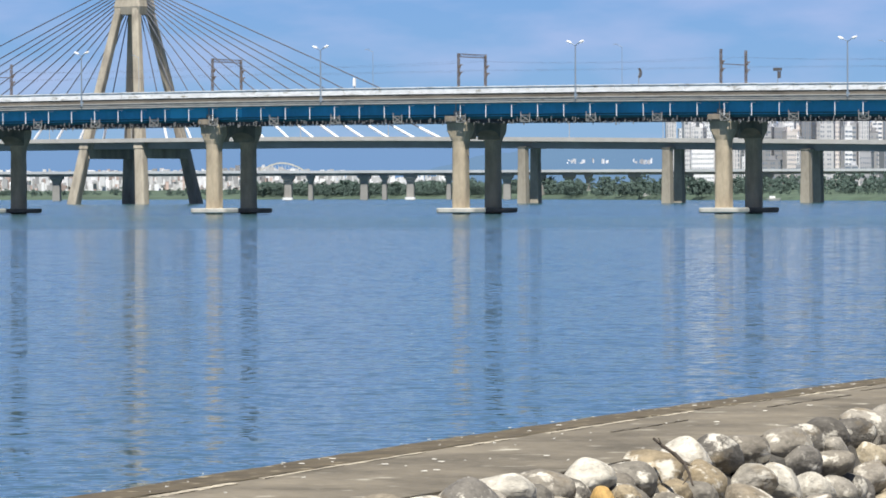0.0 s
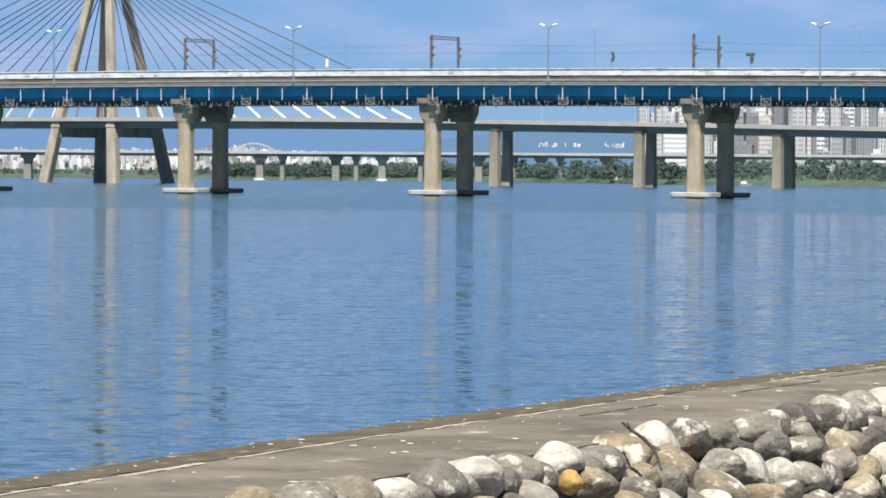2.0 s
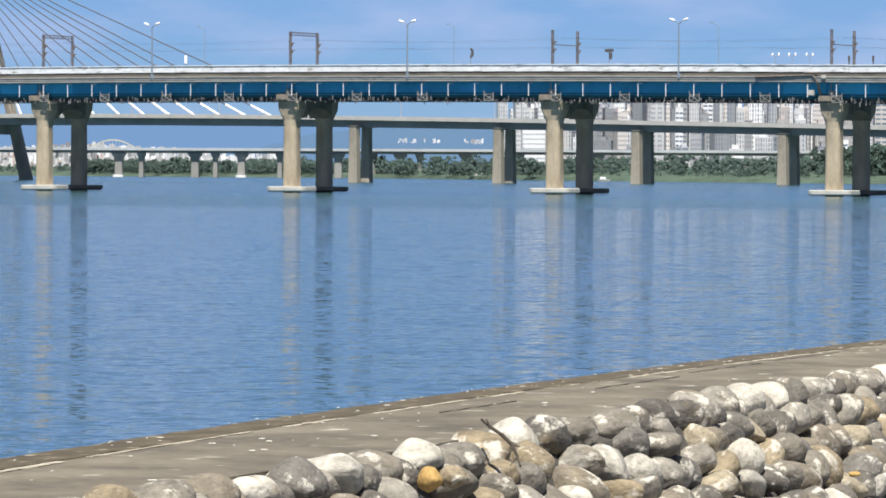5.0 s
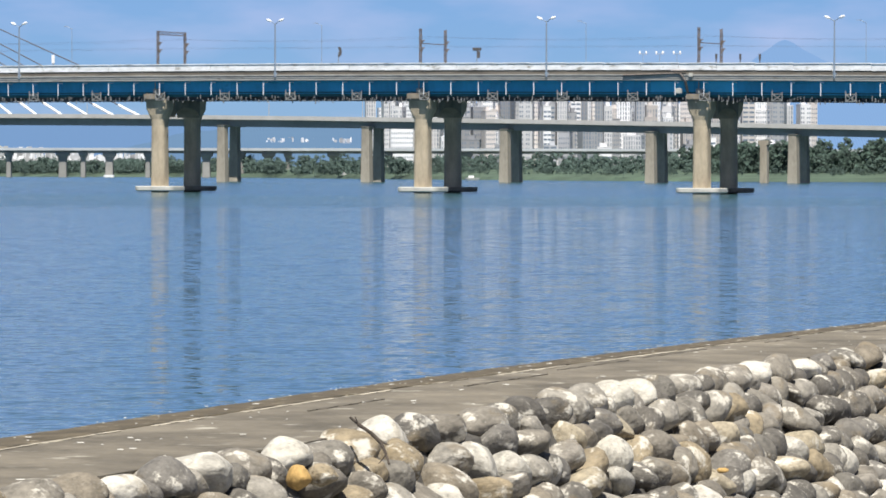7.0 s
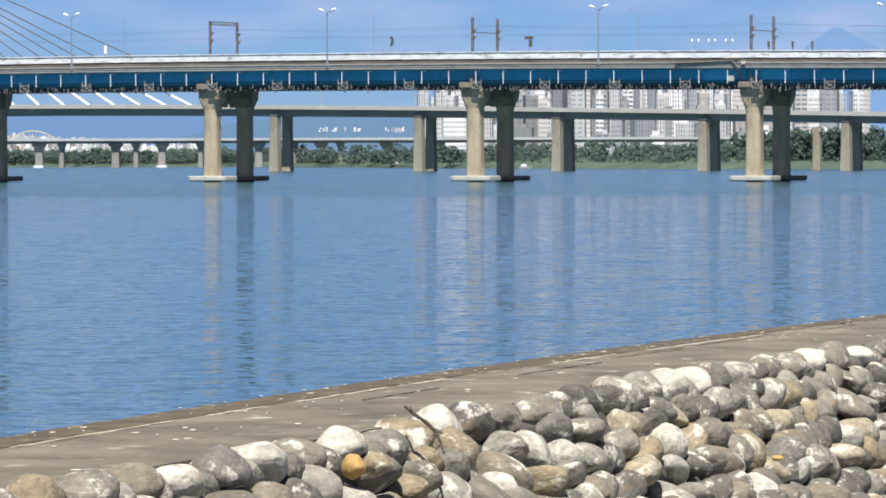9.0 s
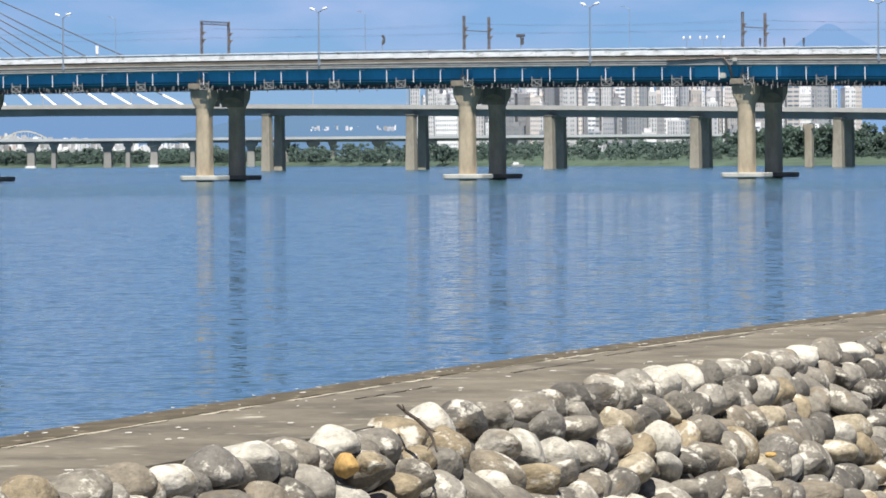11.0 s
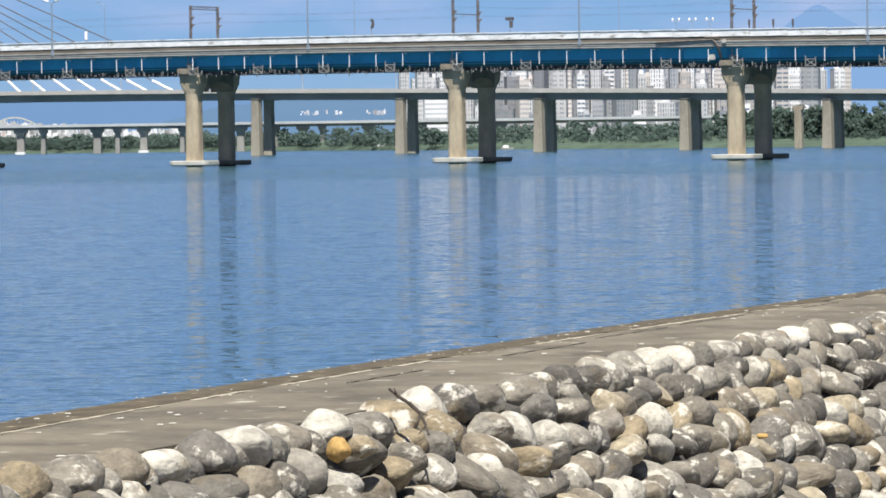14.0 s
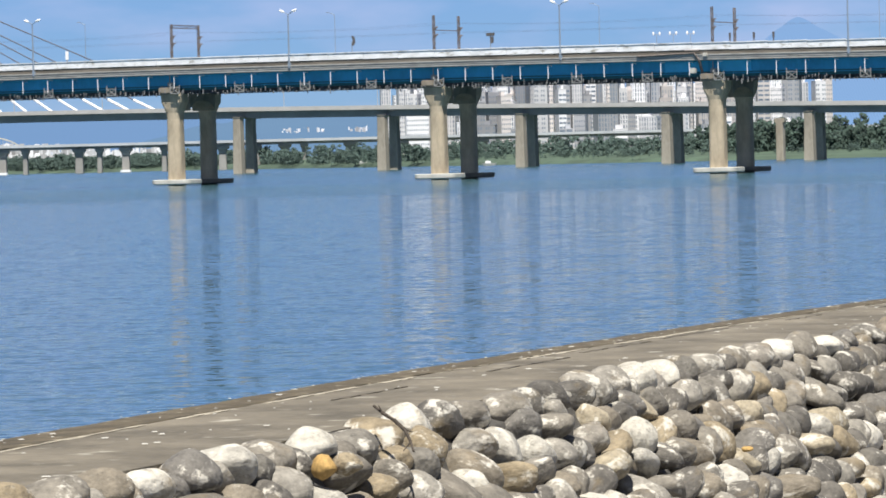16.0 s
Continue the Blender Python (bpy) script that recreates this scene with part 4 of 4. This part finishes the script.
# ---- the far town ----
def town(name, seed, count, x_range, y_range, size, rise, material, label):
    rng = random.Random(seed)
    verts, faces = [], []
    for _ in range(count):
        x, y = rng.uniform(*x_range), rng.uniform(*y_range)
        w, h = rng.uniform(*size), rng.uniform(*size) * 0.8
        z = rise[0] + (rise[1] - rise[0]) * rng.random() * (0.75 + 0.5 * noise.noise(Vector((x * 0.018, seed, 0))))
        k = len(verts)
        for dz in (-4, h):
            verts += [(x - w / 2, y - w / 2, z + dz), (x + w / 2, y - w / 2, z + dz), (x + w / 2, y + w / 2, z + dz), (x - w / 2, y + w / 2, z + dz)]
        faces += [[k + 3, k + 2, k + 1, k], [k + 4, k + 5, k + 6, k + 7]] + [[k + i, k + (i + 1) % 4, k + 4 + (i + 1) % 4, k + 4 + i] for i in range(4)]
    me = bpy.data.meshes.new(name)
    me.from_pydata(verts, [], faces)
    me.materials.append(material)
    return tagged(new(name, me), label, "town", kind="stuff")


town("far_town", 1, 3600, (-460, -110), (3300, 3900), (1.1, 4.2), (3, 26), M_CITY, "pale crowded buildings of a distant town")
town("far_town", 2, 900, (-460, -110), (3300, 3900), (1.1, 3.6), (3, 24), M_CITY_RED, "reddish brick buildings of a distant town")
town("far_town", 3, 420, (-112, 4), (3300, 3500), (1.1, 3.6), (6, 20), M_CITY, "pale low buildings of a distant town")
town("far_town", 4, 130, (105, 178), (3830, 3880), (0.8, 2.4), (26, 32), M_CITY, "pale buildings on a far slope")


# ---- hills ----
def ridge(name, y, x0, x1, height, material, label, seed, depth=300.0):
    bm = bmesh.new()
    top, foot, back = [], [], []
    steps = 160
    for i in range(steps + 1):
        x = x0 + (x1 - x0) * i / steps
        z = height(x, i / steps) + 5 * noise.noise(Vector((x * 0.02, seed, 0))) + 2 * noise.noise(Vector((x * 0.08, seed, 3)))
        top.append(bm.verts.new((x, y, z)))
        foot.append(bm.verts.new((x, y - depth, -1)))
        back.append(bm.verts.new((x, y + depth * 0.3, -1)))
    for i in range(steps):
        bm.faces.new((foot[i], foot[i + 1], top[i + 1], top[i]))
        bm.faces.new((top[i], top[i + 1], back[i + 1], back[i]))
    return tagged(part(name, bm, material), label, "hills", kind="structure")


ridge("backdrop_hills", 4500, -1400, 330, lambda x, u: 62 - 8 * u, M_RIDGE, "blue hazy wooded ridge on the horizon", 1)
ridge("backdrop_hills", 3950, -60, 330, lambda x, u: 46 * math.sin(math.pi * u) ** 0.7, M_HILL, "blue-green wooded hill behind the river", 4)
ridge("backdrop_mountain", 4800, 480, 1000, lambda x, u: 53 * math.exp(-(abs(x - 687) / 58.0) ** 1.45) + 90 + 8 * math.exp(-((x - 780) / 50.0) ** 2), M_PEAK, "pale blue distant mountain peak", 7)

# ---- small things on the railway bridge ----
def signal(x, y, top, label):
    ob = thing("signal_post", at_rail(x, y, camber(x)), label, "signal")
    bm = bmesh.new()
    rod(bm, (0, 0, 17.0), (0, 0, top), 0.07)
    part("post", bm, M_POLE, ob)
    bm = bmesh.new()
    box(bm, 0, 0, top + 0.1, 1.3, 0.4, 0.45, bevel=0.06)
    box(bm, 0.25, 0, top - 0.7, 0.4, 0.4, 1.0, bevel=0.06)
    part("camera_box", bm, M_STEEL, ob)
    return ob


signal(47.6, 0.0, 21.2, "small dark traffic camera on a thin post")
mirror = thing("signal_post", at_rail(24.8, 0, camber(24.8)), "dark curved signal hood on a thin post", "signal")
bm = bmesh.new()
rod(bm, (0, 0, 17.0), (0, 0, 21.0), 0.08)
part("post", bm, M_POLE, mirror)
bm = bmesh.new()
ring = [(0.35 * math.cos(a), 0.0, 21.0 + 0.6 * math.sin(a)) for a in [math.pi * (-0.5 + i / 8) for i in range(9)]]
for a, b in zip(ring, ring[1:]):
    bar(bm, a, b, 0.2, 0.35)
part("hood", bm, M_STEEL, mirror)
cabinet = thing("equipment_box", at_rail(-24.4, 0, 0), "white equipment box on a post", "box")
bm = bmesh.new()
rod(bm, (0, 0, 17.0), (0, 0, 19.8), 0.12)
part("post", bm, M_POLE, cabinet)
bm = bmesh.new()
box(bm, 0, 0, 20.3, 0.38, 0.38, 1.3, bevel=0.05)
part("case", bm, M_LAMPHEAD, cabinet)
for x in (73.4, 76.0, 78.7):
    ob = thing("walkway_lamp", at_rail(x, 1.5, camber(x)), "short twin-headed white walkway lamp", "lamp", "walkway lamps")
    bm = bmesh.new()
    rod(bm, (0, 0, 17), (0, 0, 20.6), 0.05)
    rod(bm, (-0.45, 0, 20.6), (0.45, 0, 20.6), 0.04)
    part("pole", bm, M_POLE, ob)
    for s in (-1, 1):
        bm = bmesh.new()
        bmesh.ops.create_uvsphere(bm, u_segments=10, v_segments=6, radius=0.2, matrix=Matrix.Translation((s * 0.5, 0, 20.75)) @ Matrix.Diagonal((0.7, 0.7, 1.3, 1)))
        part("lamp_head", bm, M_LAMPHEAD, ob)
for x in (84.8, 88.5, 91.5):
    ob = thing("rail_post", at_rail(x, 1.5, camber(x)), "thin dark steel post above the barrier", "post", "posts on the deck")
    bm = bmesh.new()
    rod(bm, (0, 0, 17), (0, 0, 20.4), 0.09)
    box(bm, 0, 0, 20.2, 0.25, 0.25, 0.8)
    part("post", bm, M_STEEL, ob)
# drain pipe and cable box at the expansion joint
joint = thing("drain_pipe", at_rail(2 * SPAN - 2.0, FACE - 0.15, camber(2 * SPAN)), "dark rusty drain pipe down the deck edge", "pipe")
bm = bmesh.new()
rod(bm, (-9.0, 0, 17.35), (-0.3, 0, 17.55), 0.12)
rod(bm, (-0.3, 0, 17.55), (0.4, 0.2, 16.6), 0.16)
rod(bm, (0.4, 0.2, 16.6), (0.5, 1.0, 14.9), 0.2)
rod(bm, (-1.6, 0, 17.9), (0.6, 0, 17.9), 0.14)
part("pipe", bm, M_RUST, joint)
bm = bmesh.new()
box(bm, 1.4, 0, 17.3, 0.6, 0.4, 0.5, bevel=0.04)
part("cable_box", bm, M_COLLAR, joint)
bm = bmesh.new()
box(bm, -0.7, 0.6, 15.1, 0.9, 0.5, 0.8, bevel=0.1)
part("junction_box", bm, M_COLLAR, joint)

# ---- small things on the river ----
def launch(x, y, size):
    ob = thing("boat", Matrix.Translation((x, y, 0)), "small white moored boat on the river", "boat", "boats by the far bank")
    bm = bmesh.new()
    loft(bm, [rounded(0, 0, z, w * size, d * size, 0.4 * size, 3) for z, w, d in ((-0.3, 5, 1.6), (0.5, 6.5, 2.2), (0.9, 7.0, 2.4))])
    part("hull", bm, M_COLLAR, ob)
    bm = bmesh.new()
    box(bm, -0.6 * size, 0, 1.5 * size, 2.6 * size, 1.6 * size, 1.3 * size, bevel=0.1)
    part("cabin", bm, M_LAMPHEAD, ob)


launch(91, 2000, 1.3)
launch(101, 1980, 1.0)
launch(120, 1640, 0.8)

# slender ramp pier and a far arch
ramp = thing("ramp_pier", stay @ Matrix.Translation((312.2, 30, 0)), "slender concrete pier beside the far bridge", "bridge pier")
bm = bmesh.new()
loft(bm, [rounded(0, 0, z, w, 2.2, 0.3, 2) for z, w in ((-2, 2.4), (11.0, 2.3), (11.4, 3.2), (12.6, 3.4))])
part("shaft", bm, M_OLY, ramp)
arch = thing("arch_bridge", Matrix.Translation((-112, 3150, 0)), "white steel arch of a distant bridge", "bridge")
bm = bmesh.new()
curve = [(-19 + 38 * i / 16, 0, 17 + 7.5 * math.sin(math.pi * i / 16)) for i in range(17)]
for a, b in zip(curve, curve[1:]):
    bar(bm, a, b, 1.0)
part("arch", bm, M_COLLAR, arch)
bm = bmesh.new()
box(bm, 0, 0, 16.6, 42, 4, 1.2)
for i in range(1, 16):
    bar(bm, (curve[i][0], 0, 16.6), curve[i], 0.25)
for x in (-18, 18):
    box(bm, x, 0, 8, 2, 3, 17)
part("deck", bm, M_THIRD_DECK, arch)

# lamp posts along the far bridge deck
for k in range(11):
    x = -120 + 32.0 * k
    ob = thing("lamp_post", stay @ Matrix.Translation((x, -14.0, deck_z(x))), "thin pale lamp post on the far bridge deck", "lamp post", "lamp posts of the cable-stayed bridge")
    bm = bmesh.new()
    rod(bm, (0, 0, -0.4), (0, 0, 9.0), 0.12, 8, 0.08)
    part("pole", bm, M_OLY_RAIL, ob)
    bm = bmesh.new()
    rod(bm, (0, 0, 8.9), (0, 1.8, 9.5), 0.07)
    box(bm, 0, 2.2, 9.55, 0.3, 0.9, 0.15)
    part("arm", bm, M_OLY_RAIL, ob)
# slim single-armed lamps along the far edge of the railway bridge
for k in (-2, -1, 0, 1, 2):
    x = 17.5 + 43.7 * k
    ob = thing("slim_street_lamp", at_rail(x, 8.6, camber(x)), "slim grey single-armed street lamp on the far bridge edge", "street lamp", "slim lamps along the railway bridge")
    bm = bmesh.new()
    rod(bm, (0, 0, 17), (0, 0, 25.3), 0.06, 8, 0.04)
    part("pole", bm, M_POLE, ob)
    bm = bmesh.new()
    rod(bm, (0, 0, 25.2), (-0.9, 0, 25.6), 0.04)
    box(bm, -1.1, 0, 25.62, 0.6, 0.25, 0.1)
    part("arm", bm, M_POLE, ob)
